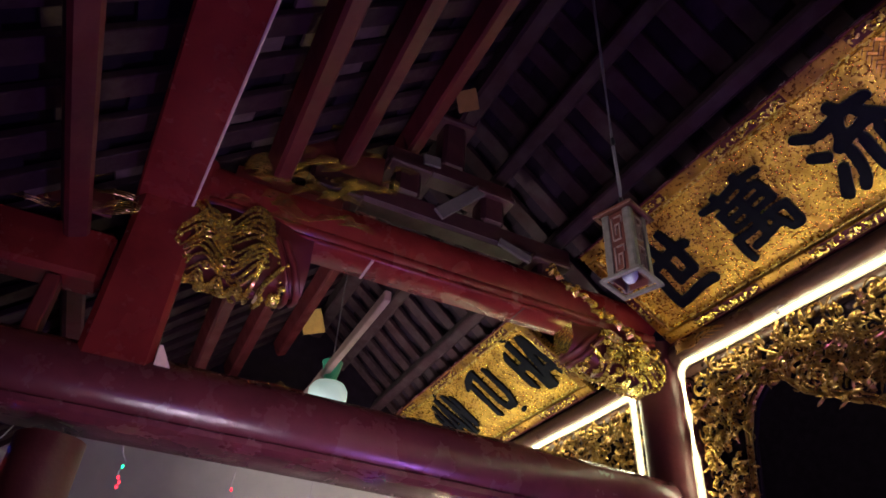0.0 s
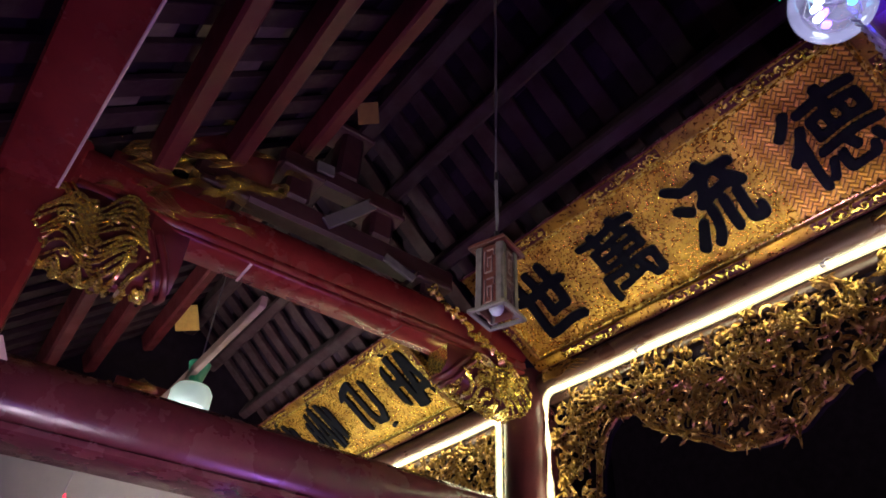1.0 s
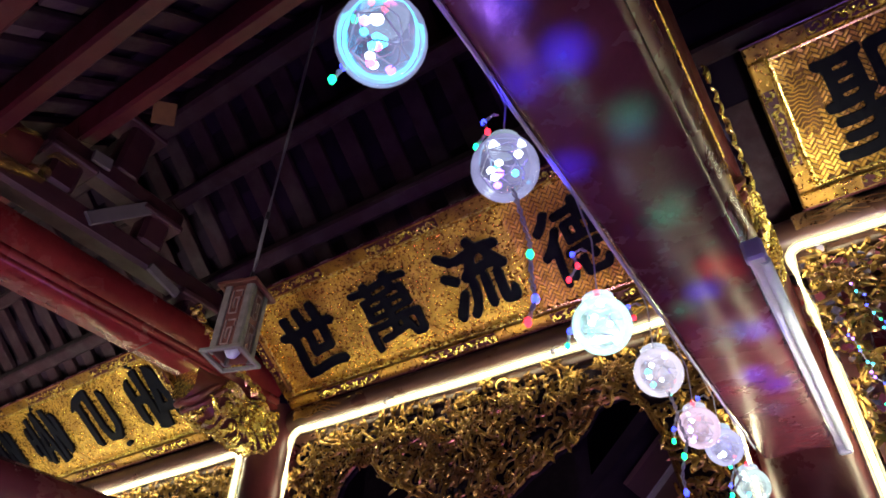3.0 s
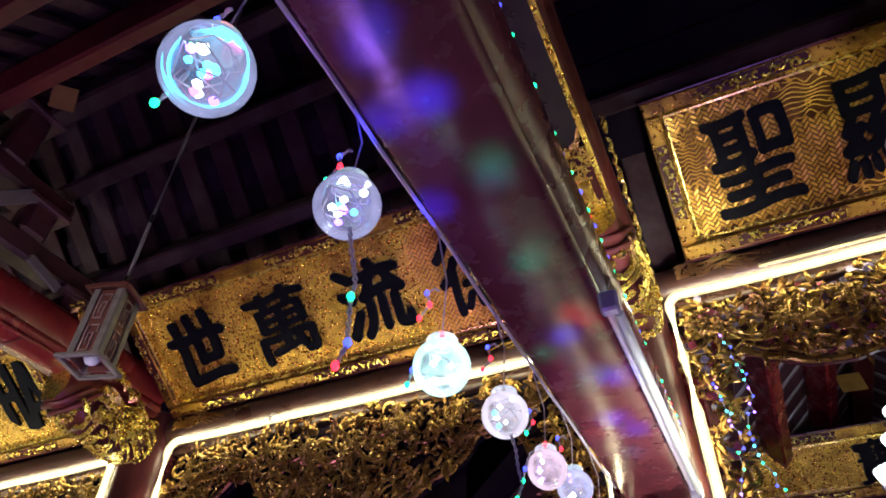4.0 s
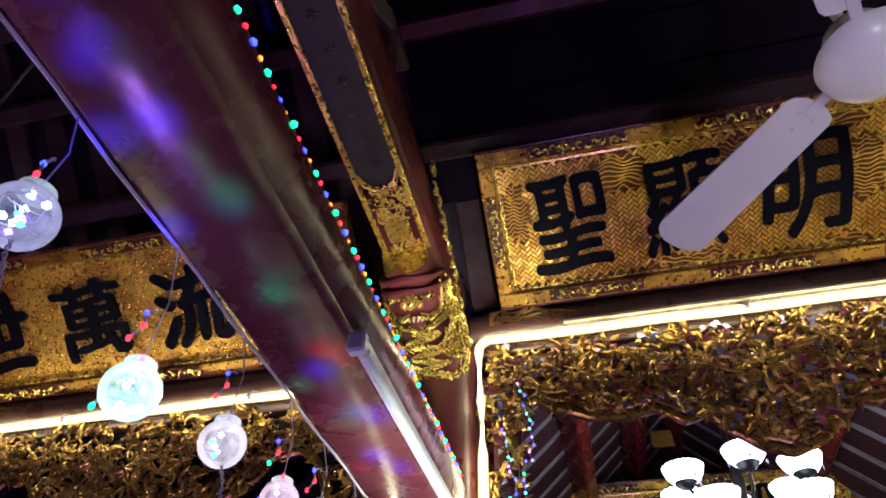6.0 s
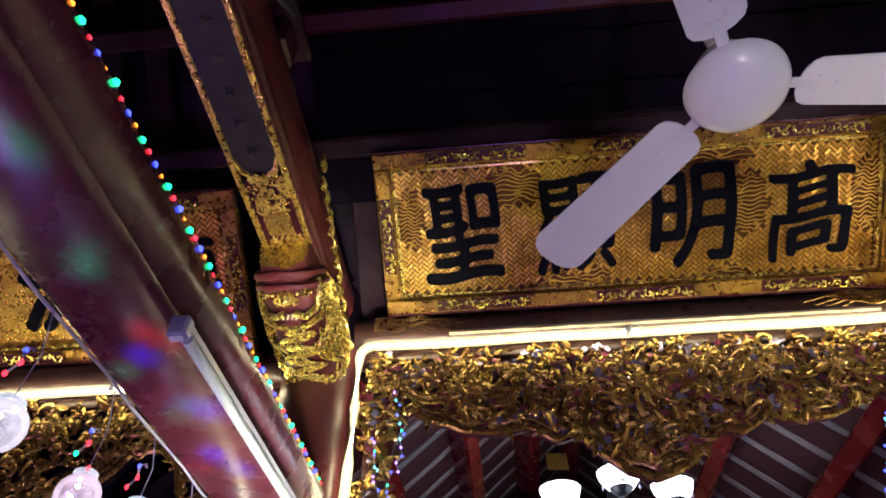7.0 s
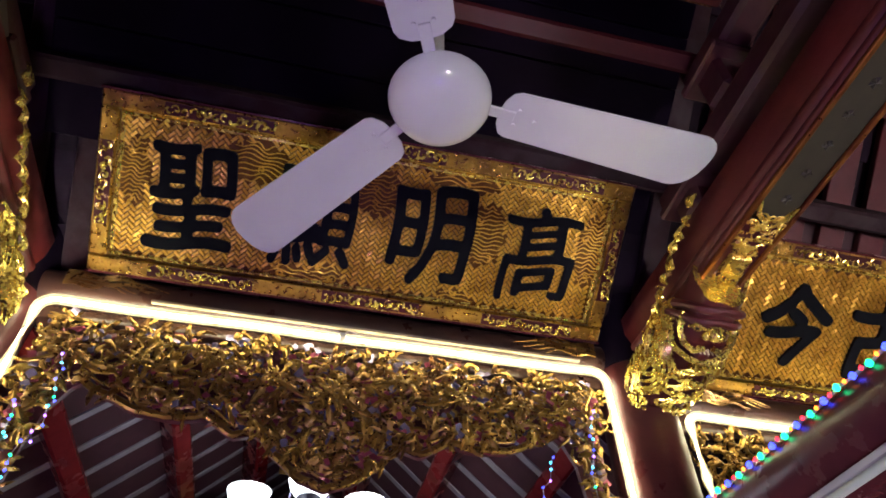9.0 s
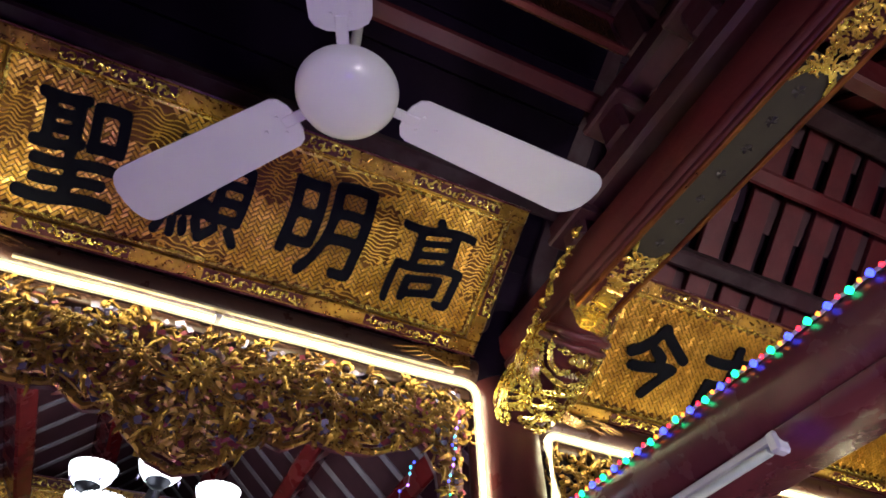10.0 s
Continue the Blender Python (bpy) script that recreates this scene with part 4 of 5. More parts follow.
def inscribed_board(x0, x1, low, high, glyphs, label, seed, weave=None, patches=()):
    """A gilt board hung leaning forward: low and high are (y, z) of its lower and upper edge."""
    w = x1 - x0
    tilt = math.atan2(high[1] - low[1], high[0] - low[0])
    h = math.hypot(high[1] - low[1], high[0] - low[0])
    t = thing("inscribed_board", label, "signboard", group="inscribed boards")
    back = math.degrees(math.atan2(high[1] - low[1], -(high[0] - low[0])))
    # board axes: x along the wall, y up the slope, z out of the face, down and forward
    t.matrix_world = Matrix.Translation(((x0 + x1) / 2, (low[0] + high[0]) / 2, (low[1] + high[1]) / 2)) @ Matrix.Rotation(radians(180 - back), 4, "X")
    rng = random.Random(seed)
    g = G(); g.box((0, 0, -0.02), (w - 0.02, h - 0.02, 0.03))
    part("board", g, GOLD_GRAIN, t, "gold ground hammered all over")
    b = 0.062
    if weave:
        xa, xb = max(weave[0], -w / 2 + b + 0.01), min(weave[1], w / 2 - b - 0.01)
        # bed darker than the strands: gap shade put into its colour
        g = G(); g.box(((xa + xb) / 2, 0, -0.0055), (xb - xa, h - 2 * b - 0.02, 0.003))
        part("weave_bed", g, GOLD_GAP, t, "gold bed darkened as the shade between the strands")
        g = weave_relief(max(weave[0], -w / 2 + b + 0.02), min(weave[1], w / 2 - b - 0.02), -h / 2 + b + 0.02, h / 2 - b - 0.02, weave[2], patches, seed)
        tagged(part("woven_relief", g, GOLD_STRAND, t, "gold basket weave pressed into the ground"), kind="stuff")
    if patches:
        tagged(part("cloud_relief", swirl_relief(patches, seed), GOLD_STRAND, t, "gold cloud lines pressed into the ground", smooth=True), kind="stuff")
    for s in (-1, 1):
        g = G(); g.box((0, s * (h - b) / 2, 0.004), (w, b, 0.036), 0.006)
        part("frame_rail", g, GOLD_FRAME, t)
        g = G(); g.box((s * (w - b) / 2, 0, 0.004), (b, h - 2 * b, 0.036), 0.006)
        part("frame_stile", g, GOLD_FRAME, t)
        g = G(); g.box((0, s * (h / 2 - b - 0.012), 0.003), (w - 2 * b - 0.01, 0.012, 0.022), 0.004)
        part("bead", g, GOLD, t)
        g = G(); g.box((s * (w / 2 - b - 0.012), 0, 0.003), (0.012, h - 2 * b - 0.04, 0.022), 0.004)
        part("bead", g, GOLD, t)
        g = G(); g.box((0, s * (h / 2 + 0.003), -0.006), (w + 0.012, 0.008, 0.05), 0.002)
        part("edge_strip", g, RED_BROWN, t)
    panels = []
    for s in (-1, 1):
        for f in (-0.30, 0.02, 0.34):
            panels.append((f * w, s * (h - b) / 2, 0.15 * w + 0.08, b * 0.72, True))
        panels.append((s * (w - b) / 2, 0, b * 0.72, 0.46 * h, False))
    for px, py, pw, ph, wide in panels:
        g = G(); g.box((px, py, 0.0225), (pw, ph, 0.003))
        part("inset", g, MAROON, t, "maroon inset in the frame")
        g = G()
        ln = pw if wide else ph
        k = int(ln / 0.026)
        for i in range(k):
            f = (i + 0.5) / k - 0.5
            c = (px + (f * pw if wide else rng.uniform(-.006, .006)), py + (rng.uniform(-.006, .006) if wide else f * ph), 0.028)
            add_scroll(g, rng, c, (1, 0, 0), (0, 1, 0), rng.uniform(0.017, 0.026))
        tagged(part("scroll_relief", g, GOLD, t, smooth=True), kind="stuff")
    for text, gx, gy, gw, gh, disc in glyphs:
        me = glyph_mesh(text, "character", gw, gh, disc)
        ob = new("character", me)
        ob.parent = t
        ob.matrix_local = pose(gx, gy, 0.008)
        tagged(ob, label="raised black character")
    return t


def row(text, xs, centre, gw=0.34, gh=0.38):
    return [(c, x - centre, -0.005, gw, gh, False) for c, x in zip(text, xs)]


inscribed_board(-3.225, -1.09, (3.0, 3.22), (2.44, 3.585), row("世萬流德", (-2.875, -2.368, -1.875, -1.378), -2.157, 0.34, 0.35),
                "gold board with four black characters, leaning forward over the side bay", 21, (0.52, 2.0, 0.0165))
inscribed_board(-0.548, 1.442, (2.955, 3.336), (2.404, 3.69), row("聖顯明髙", (-0.212, 0.232, 0.675, 1.115), 0.447, 0.305, 0.375),
                "gold board with four black characters, leaning forward over the central bay", 22, (-2.0, 2.0, 0.0150),
                ((-0.45, 0.16, 0.12, 0.08), (0.0, 0.13, 0.08, 0.10), (0.44, 0.03, 0.075, 0.13), (0.33, 0.215, 0.14, 0.035), (0.88, 0.04, 0.06, 0.15),
                 (-0.87, 0.06, 0.05, 0.13), (-0.28, -0.235, 0.10, 0.03), (0.36, -0.235, 0.08, 0.03), (-0.15, -0.22, 0.06, 0.04)))
round_letters = []
for word, mark, x, mx, my in (("HAN", "´", -5.75, 0.02, 0.255), ("HAN", "´", -5.21, 0.02, 0.255), ("TU", ".", -4.66, 0.13, -0.20), ("HA", "`", -4.12, -0.05, 0.255)):
    round_letters += [(word, x + 5.0, 0.025, 0.43, 0.43, True), (mark, x + 5.0 + mx, my, 0.05, 0.035, False)]
inscribed_board(-6.1, -3.9, (3.0, 3.2), (2.44, 3.565), round_letters, "gold board with round black letters, leaning over the far side bay", 23)
inscribed_board(1.90, 4.05, (3.0, 3.2), (2.44, 3.565), row("今古", (2.235, 2.66), 2.975, 0.32, 0.35),
                "gold board with black characters, leaning over the bay beside the centre", 24, (-2.0, 2.0, 0.0175))


# gilt board under the ridge of the central bay
t = thing("ridge_board", "dim gilt carved board hung under the ridge", "board")
g = G(); g.box((0.45, 1.72, 4.0), (2.02, 0.02, 0.26), 0.004)
part("board", g, gilt("dim_gilt_board", (0.30, 0.17, 0.05), (0.10, 0.045, 0.02), 0.3, weave=26.0), t)
for z in (3.868, 4.132):
    g = G(); g.box((0.45, 1.706, z), (2.06, 0.03, 0.022), 0.005)
    part("frame_rail", g, RED_DARK, t)


# ---- dragon brackets ----
def dragon_bracket(x, y0, z0, y1, z1, seed, gold=GOLD, deep=1.0):
    """Carved beast-head bracket under a beam: brow and jaws at y0, combed mane sweeping towards the post at y1."""
    rng = random.Random(seed)
    body, brow, snout, fangs, beard, mane = G(), G(), G(), G(), G(), G()
    s = 1 if y1 > y0 else -1
    L = abs(y1 - y0)

    def skin(f, th, k=1.0):
        """A point on the boxy body: th 0 is below, +-90 the flanks."""
        a = 0.088 + 0.022 * min(1, f * 2.2)
        b = deep * (0.085 + 0.035 * math.sin(math.pi * min(1, 0.15 + f * 0.8)))
        sn, cs = math.sin(th), math.cos(th)
        e = (abs(sn) ** 3.2 + abs(cs) ** 3.2) ** (-1 / 3.2)
        return Vector((x + k * a * e * sn, y0 + s * L * f, z0 + (z1 - z0) * f + 0.05 - k * b * e * cs))

    def locks(f0, th0, run, sweep, count, gap, r, wave, ph, curl=1.0):
        """Parallel locks combed the same way."""
        for q in range(count):
            off = (q - (count - 1) / 2) * gap
            k1 = 1 - 0.5 * abs(q - (count - 1) / 2) / count
            pts = []
            for i in range(11):
                u = i / 10
                pts.append(skin(min(1.03, f0 + run * k1 * u + 0.012 * q), th0 + off * (1 + 0.5 * u) + sweep * u + wave * math.sin(ph + 5.2 * u) * (0.4 + u), 1.03 + 0.09 * math.sin(math.pi * u) + 0.05 * curl * u ** 3))
            mane.tube(pts, [r * (0.75 + 0.5 * math.sin(math.pi * (0.2 + 0.8 * i / 10))) * (1 - 0.45 * i / 10) for i in range(11)], 5, 0)

    rows, cols = 24, 28
    verts = []
    for i in range(rows):
        f = i / (rows - 1)
        for j in range(cols):
            th = 2 * math.pi * j / cols
            verts.append(skin(f, th, 0.95 + 0.04 * math.sin(14 * f + 3 * math.sin(2 * th)) + 0.025 * math.sin(7 * th + 11 * f)))
    faces = [(i * cols + j, i * cols + (j + 1) % cols, (i + 1) * cols + (j + 1) % cols, (i + 1) * cols + j) for i in range(rows - 1) for j in range(cols)]
    body.add(verts, faces + [tuple(range(cols)), tuple((rows - 1) * cols + j for j in range(cols))])
    # behind the red brow, maroon stands in for shade between the locks
    for k in range(len(faces)):
        body.m[k] = 1 if k < cols * 7 else 5
    eyes = []
    # red brow: two arching bands with a beaded edge, over a gold snout
    for f, k, r in ((0.03, 1.06, .016), (0.11, 1.10, .013)):
        brow.tube([skin(f + 0.20 * (abs(t) / 1.75) ** 2, t, k) for t in (-1.75, -1.3, -.9, -.5, 0, .5, .9, 1.3, 1.75)], r, 7, 1)
    for q in range(15):
        t = -1.4 + 0.2 * q
        brow.lathe(skin(0.165 + 0.18 * (abs(t) / 1.75) ** 2, t, 1.06), [(.001, -.008), (.007, -.003), (.007, .003), (.001, .008)], 6, mi=0)
    snout.lathe(skin(0.20, 0, 1.04), [(.001, -.034), (.016, -.028), (.028, -.008), (.030, .010), (.012, .026)], 12, mi=0)
    for sx in (-1, 1):
        snout.lathe(skin(0.22, sx * .26, 1.06), [(.001, -.018), (.012, -.013), (.018, 0), (.012, .012), (.001, .018)], 9, mi=0)
        eye = G()
        eye.lathe(skin(0.17, sx * .62, 1.08), [(.001, -.020), (.014, -.014), (.020, 0), (.014, .013), (.001, .020)], 10, mi=0)
        eye.lathe(skin(0.165, sx * .62, 1.20), [(.001, -.008), (.007, -.004), (.007, .004), (.001, .008)], 8, mi=4)
        eyes.append(eye)
        brow.tube([skin(0.30, sx * .15, 1.12), skin(0.33, sx * .45, 1.15), skin(0.31, sx * .75, 1.13), skin(0.25, sx * 1.0, 1.12), skin(0.17, sx * 1.2, 1.12)], [.012, .013, .013, .012, .008], 6, 0)
    for k in range(8):
        c = skin(0.335, -0.49 + 0.14 * k, 1.06)
        fangs.hull([c + Vector(d) for d in ((-.006, 0, .006), (.006, 0, .006), (0, .008, .006), (0, -.008, .006), (-.003, 0, -.016), (.003, 0, -.016))], 2)
    fangs.lathe(skin(0.39, 0, 0.98), [(.001, -.016), (.020, -.012), (.03, 0), (.02, .012)], 10, mi=1)
    snout.tube([skin(0.43 - 0.05 * abs(t), t, 1.10) for t in (-1.1, -.8, -.4, 0, .4, .8, 1.1)], .012, 6, 0)
    # beard: snaking tendrils under the chin
    for lane in (-0.26, -0.02, 0.22):
        pts = [skin(0.46 + 0.54 * i / 56, lane + 0.30 * math.sin(i * 0.40) + 0.1 * i / 56, 1.07 + 0.03 * math.cos(i * 0.40)) for i in range(57)]
        beard.tube(pts, [.0085 * (1.05 - 0.3 * i / 56) for i in range(57)], 6, 0)
    # beaded lower rim at the post
    for q in range(13):
        t = -1.2 + 0.2 * q
        body.lathe(skin(1.0, t, 1.06), [(.001, -.012), (.010, -.005), (.010, .005), (.001, .012)], 6, mi=0)
    # combed mane on both flanks, three tiers
    for sx in (-1, 1):
        for f0, th0, run, sweep, count in ((0.30, 1.15, .42, -.15, 5), (0.22, 1.55, .50, .10, 5), (0.30, 1.95, .44, .05, 4), (0.58, 0.95, .44, -.15, 5), (0.60, 1.45, .46, 0.0, 6), (0.66, 1.9, .40, .1, 4)):
            locks(f0 + rng.uniform(-.02, .02), sx * th0, run, sx * sweep, count, 0.105, rng.uniform(.006, .0085), sx * rng.uniform(.14, .34), rng.uniform(0, 6.28))
        for q in range(11):
            c = skin(0.38 + 0.055 * q, sx * (1.25 + 0.55 * math.sin(2.4 * q)), 1.12)
            add_scroll(mane, rng, c, (0, 1, 0), (0, 0, 1), rng.uniform(.018, .034), 0, lift=0.006, fat=1.1)
    mats = [gold, RED_DARK, IVORY, GOLD_DARK, INK, MAROON]
    t = thing("dragon_bracket", "carved gilt and red dragon-head bracket under the cross beam", "bracket", group="dragon brackets")
    part("body", body, mats, t, "maroon block with a beaded gilt rim", smooth=True)
    part("brow", brow, mats, t, "red brow bands with gilt beads", smooth=True)
    part("snout", snout, mats, t, "gilt snout and jaw", smooth=True)
    for eye in eyes:
        part("eye", eye, mats, t, "gilt eye with a black pupil", smooth=True)
    part("fangs", fangs, mats, t, "ivory teeth over a red tongue")
    tagged(part("beard", beard, mats, t, "snaking gilt tendrils", smooth=True), kind="stuff")
    tagged(part("mane", mane, mats, t, "combed gilt mane", smooth=True), kind="stuff")
    return t


dragon_bracket(XS["a"] + 0.01, 2.40, 3.10, 2.93, 3.0, 31)
dragon_bracket(XS["b"] + 0.02, 2.40, 3.15, 2.93, 3.05, 32)
dragon_bracket(XS["c"] + 0.02, 2.40, 3.15, 2.93, 3.05, 33)
dragon_bracket(XS["a"] + 0.01, 1.03, 3.06, 0.50, 3.03, 34, GOLD, 1.65)


def comb(g, rng, p, a, ln, count, gap, r, x_out=0.02):
    """A tuft of fine parallel locks on a flank, combed along angle a, with tips that turn up."""
    p = Vector(p)
    d, e = Vector((0, math.cos(a), math.sin(a))), Vector((0, -math.sin(a), math.cos(a)))
    ph, amp = rng.uniform(0, 6.28), rng.uniform(0.05, 0.10)
    for q in range(count):
        k = 1 - 0.45 * abs(q - (count - 1) / 2) / count
        pts = []
        for i in range(10):
            u = i / 9
            pts.append(p + d * (ln * (k * u + 0.05 * q)) + e * ((q - count / 2) * gap * (1 - 0.35 * u) + ln * (amp * math.sin(ph + 4.5 * u) + 0.16 * u ** 3)) + Vector((x_out * math.sin(math.pi * u), 0, 0)))
        g.tube(pts, [r * (1.1 - 0.8 * (i / 9) ** 1.5) for i in range(10)], 5, 0)


def flame_panel(x, y0, y1, z0, z1, seed, n, gold, label):
    """Flat openwork of combed flames and curls on a beam's flank."""
    rng = random.Random(seed)
    g = G()
    g.box((x - 0.02, (y0 + y1) / 2, (z0 + z1) / 2 - 0.02), (0.016, (y1 - y0) * 0.9, (z1 - z0) * 0.55), 0.006, mi=1)
    for k in range(n // 4):
        y, z = rng.uniform(y0, y1), rng.uniform(z0, z1)
        comb(g, rng, (x, y, z), rng.uniform(-0.6, 0.25), rng.uniform(.08, .19), rng.choice((4, 5, 6)), .0135, rng.uniform(.0016, .0024))
        if k % 3 == 0:
            add_scroll(g, rng, (x + rng.uniform(0, .015), y - rng.uniform(0, .03), z + rng.uniform(-.02, .03)), (0, 1, 0), (0, 0, 1), rng.uniform(.009, .016), lift=0.01)
    return tagged(part("flame_carving", g, [gold, RED_DARK], smooth=True), label, "carving", "flame carvings", "stuff")


flame_panel(-3.26, 0.60, 1.15, 3.28, 3.55, 41, 110, GOLD_GLINT, "gilt flame and cloud carving on the beam beside the post")
flame_panel(-3.32, 0.62, 1.35, 3.60, 3.98, 42, 90, GOLD_GLINT, "dim gilt cloud carving under the roof")
flame_panel(-3.28, -0.2, 0.26, 3.0, 3.2, 43, 40, GOLD_GLINT, "dim gilt carving on the porch beam")
flame_panel(-5.9, 0.92, 1.22, 3.30, 3.46, 44, 40, GOLD_GLINT, "dim gilt carving far off in the side bay")
flame_panel(-5.9, 1.25, 1.75, 3.50, 3.68, 45, 50, GOLD_GLINT, "dim gilt carving far off in the side bay")
for x, s in ((XS["a"] + 0.125, 51), (XS["b"] + 0.145, 52), (XS["c"] - 0.085, 53)):
    rng = random.Random(s)
    g = G()
    for k in range(13):
        f = (k + 0.5) / 13
        y, z = 2.24 + 0.70 * f, 3.44 - 0.36 * f
        comb(g, rng, (x, y, z + rng.uniform(-.01, .02)), rng.uniform(2.0, 2.9), rng.uniform(.06, .11) * (0.6 + 0.6 * f), 4, .012, rng.uniform(.0055, .0075), 0.012 if x < 1 else -0.012)
        if k % 3 == 0:
            add_scroll(g, rng, (x, y, z + .05), (0, 1, 0), (0, 0, 1), rng.uniform(.02, .03), lift=0.008)
    tagged(part("leaf_bracket", g, GOLD, smooth=True), "gilt leaf carving on the flank of the beam", "carving", "leaf brackets")


# ---- ceiling fan ----
def ceiling_fan(x, y, z):
    t = thing("ceiling_fan", "white three-blade ceiling fan, standing still", "ceiling fan", (x, y, z))
    g = G()
    g.lathe((0, 0, 0), [(.002, -.064), (.047, -.060), (.083, -.049), (.107, -.031), (.119, -.008), (.121, .008), (.112, .016)], 40)
    part("hub_cover", g, WHITE_FAN, t, smooth=True)
    g = G()
    g.lathe((0, 0, 0), [(.100, .020), (.085, .03), (.080, .075), (.07, .10), (.05, .115), (.03, .13)], 32)
    part("motor_housing", g, WHITE_FAN, t, smooth=True)
    g = G(); g.lathe((0, 0, 0), [(.014, .12), (.014, 1.30)], 12)
    part("down_rod", g, WHITE_FAN, t, smooth=True)
    g = G(); g.lathe((0, 0, 0), [(.03, 1.18), (.065, 1.20), (.055, 1.27), (.02, 1.34)], 20)
    part("canopy", g, WHITE_FAN, t, smooth=True)
    for a in (3.5, 127.5, 246.5):
        m = Matrix.Rotation(radians(a), 4, "Z") @ Matrix.Rotation(radians(7), 4, "X")
        outline = []
        w0, w1, r0, r1 = 0.068, 0.086, 0.146, 0.708
        for k in range(7):
            b = math.pi / 2 + math.pi * k / 6
            outline.append((r0 + 0.035 + 0.035 * math.cos(b), w0 * math.sin(b)))
        for k in range(11):
            b = -math.pi / 2 + math.pi * k / 10
            outline.append((r1 - 0.058 + 0.058 * math.cos(b) - 0.008 * math.sin(b), w1 * math.copysign(abs(math.sin(b)) ** 0.8, math.sin(b))))
        n = len(outline)
        vs = [m @ Vector((px, py, 0.012 + zz - 0.10 * py * py)) for zz in (0, 0.005) for px, py in outline]
        g = G()
        g.add(vs, [tuple(range(n)), tuple(n + k for k in reversed(range(n)))] + [(k, (k + 1) % n, n + (k + 1) % n, n + k) for k in range(n)])
        blade = part("blade", g, WHITE_FAN, t)
        g = G()
        g.box(m @ Vector((.14, 0, .012)), (.09, .028, .008), 0.002, m)
        for dx, dy in ((.19, .022), (.19, -.022), (.235, .0)):
            g.lathe(m @ Vector((dx, dy, .006)), [(.005, -.003), (.005, .003)], 8)
        part("blade_iron", g, WHITE_FAN, blade)
    return t


ceiling_fan(0.492, 1.772, 2.983)


# ---- hanging lantern ----
def lantern(x, y, z):
    t = thing("hanging_lantern", "small square hanging lantern with brown key-pattern panels and grey corner posts", "lantern", (x, y, z))
    w, h = 0.043, 0.215
    turn = Matrix.Rotation(radians(19), 4, "Z")
    for k in range(4):
        m = turn @ Matrix.Rotation(math.pi / 2 * k, 4, "Z")
        g = G(); g.box(m @ Vector((0, -w + 0.004, h / 2)), (2 * w - 0.03, 0.004, h), 0, m)
        pane = part("panel", g, BROWN_FRET, t, "red-brown panel cut with a key pattern")
        for dz in (0.056, 0.158):
            for dx, zz, sx, sz in ((-.014, 0, .0028, .078), (-.003, -.039, .022, .0028), (.009, -.012, .0028, .054), (.002, .013, .014, .0028), (-.004, -.004, .0028, .034), (.004, .039, .024, .0028), (.016, .028, .0028, .022)):
                g = G(); g.box(m @ Vector((dx, -w - 0.0005, dz + zz)), (sx, 0.005, sz), 0, m)
                part("key_strip", g, FRET_PALE, pane, "thin pale inlaid strip")
        for sx in (-1, 1):
            g = G(); g.box(m @ Vector((sx * (w - 0.010), -w, h / 2)), (.020, .007, h + .004), 0.002, m)
            part("corner_post", g, LANTERN_PAPER, t, "grey weathered corner strip")
        for zz, ww, th, mat in ((-.005, w + .013, .011, LANTERN_PAPER), (h + .002, w + .014, .010, BROWN_FRET), (h + .012, w + .006, .012, BROWN_FRET)):
            g = G(); g.box(m @ Vector((0, -ww, zz)), (2 * ww + 0.012, .013, th), 0.002, m)
            part("frame_bar", g, mat, t)
    g = G(); g.lathe((0, 0, h), [(.082, .008), (.04, .02), (.01, .035)], 4, turn @ Matrix.Rotation(math.pi / 4, 4, "Z"))
    part("roof", g, BROWN_FRET, t)
    g = G(); g.lathe((-0.012, 0.008, 0), [(.001, .006), (.014, .010), (.022, .024), (.022, .046), (.014, .07), (.012, .12)], 14)
    part("bulb", g, SHADE_WHITE, t, "unlit frosted bulb", smooth=True)
    g = G(); g.lathe((0.004, -0.006, 0), [(.013, .10), (.015, .12), (.015, .19)], 12)
    part("socket", g, DARK_METAL, t, smooth=True)
    g = G(); g.tube([(0, 0, h + .03), (0.004, 0, h + .12), (-.003, 0.002, h + .3), (-.004, .004, h + .7), (0, 0, 1.84)], .0055, 6)
    cord = part("cord", g, CORD, t, "grey hanging cord", smooth=True)
    for zz in (h + .05, h + .30):
        g = G(); g.tube([(0.001, 0, zz), (0.001, 0, zz + .03)], .0072, 6)
        part("tape", g, DARK_METAL, cord, "dark tape round the cord")
    return t


lantern(-2.04, 1.67, 2.50)


# ---- pendant lamp in the side bay ----
def pendant(x, y, z):
    t = thing("pendant_lamp", "pendant lamp with a green socket and white shade", "lamp", (x, y, z))
    g = G(); g.lathe((0, 0, 0), [(.10, .0), (.112, .02), (.112, .09), (.09, .125), (.03, .14)], 26)
    part("shade", g, LIT_SHADE, t, smooth=True)
    g = G(); g.lathe((0, 0, 0), [(.022, .135), (.036, .16), (.058, .255), (.062, .27), (.035, .275)], 22)
    part("socket", g, GREEN_PLASTIC, t, smooth=True)
    g = G(); g.tube([(0, 0, .27), (-.01, 0, .7), (0, 0, 1.15)], .004, 5)
    part("cord", g, CORD, t)
    g = G(); g.lathe((0, 0, 0), [(.02, -.012), (.07, -.008), (.095, .002)], 16)
    part("bulb", g, LIT_BULB, t, "lit bulb under the shade")


pendant(-4.417, 1.485, 2.93)

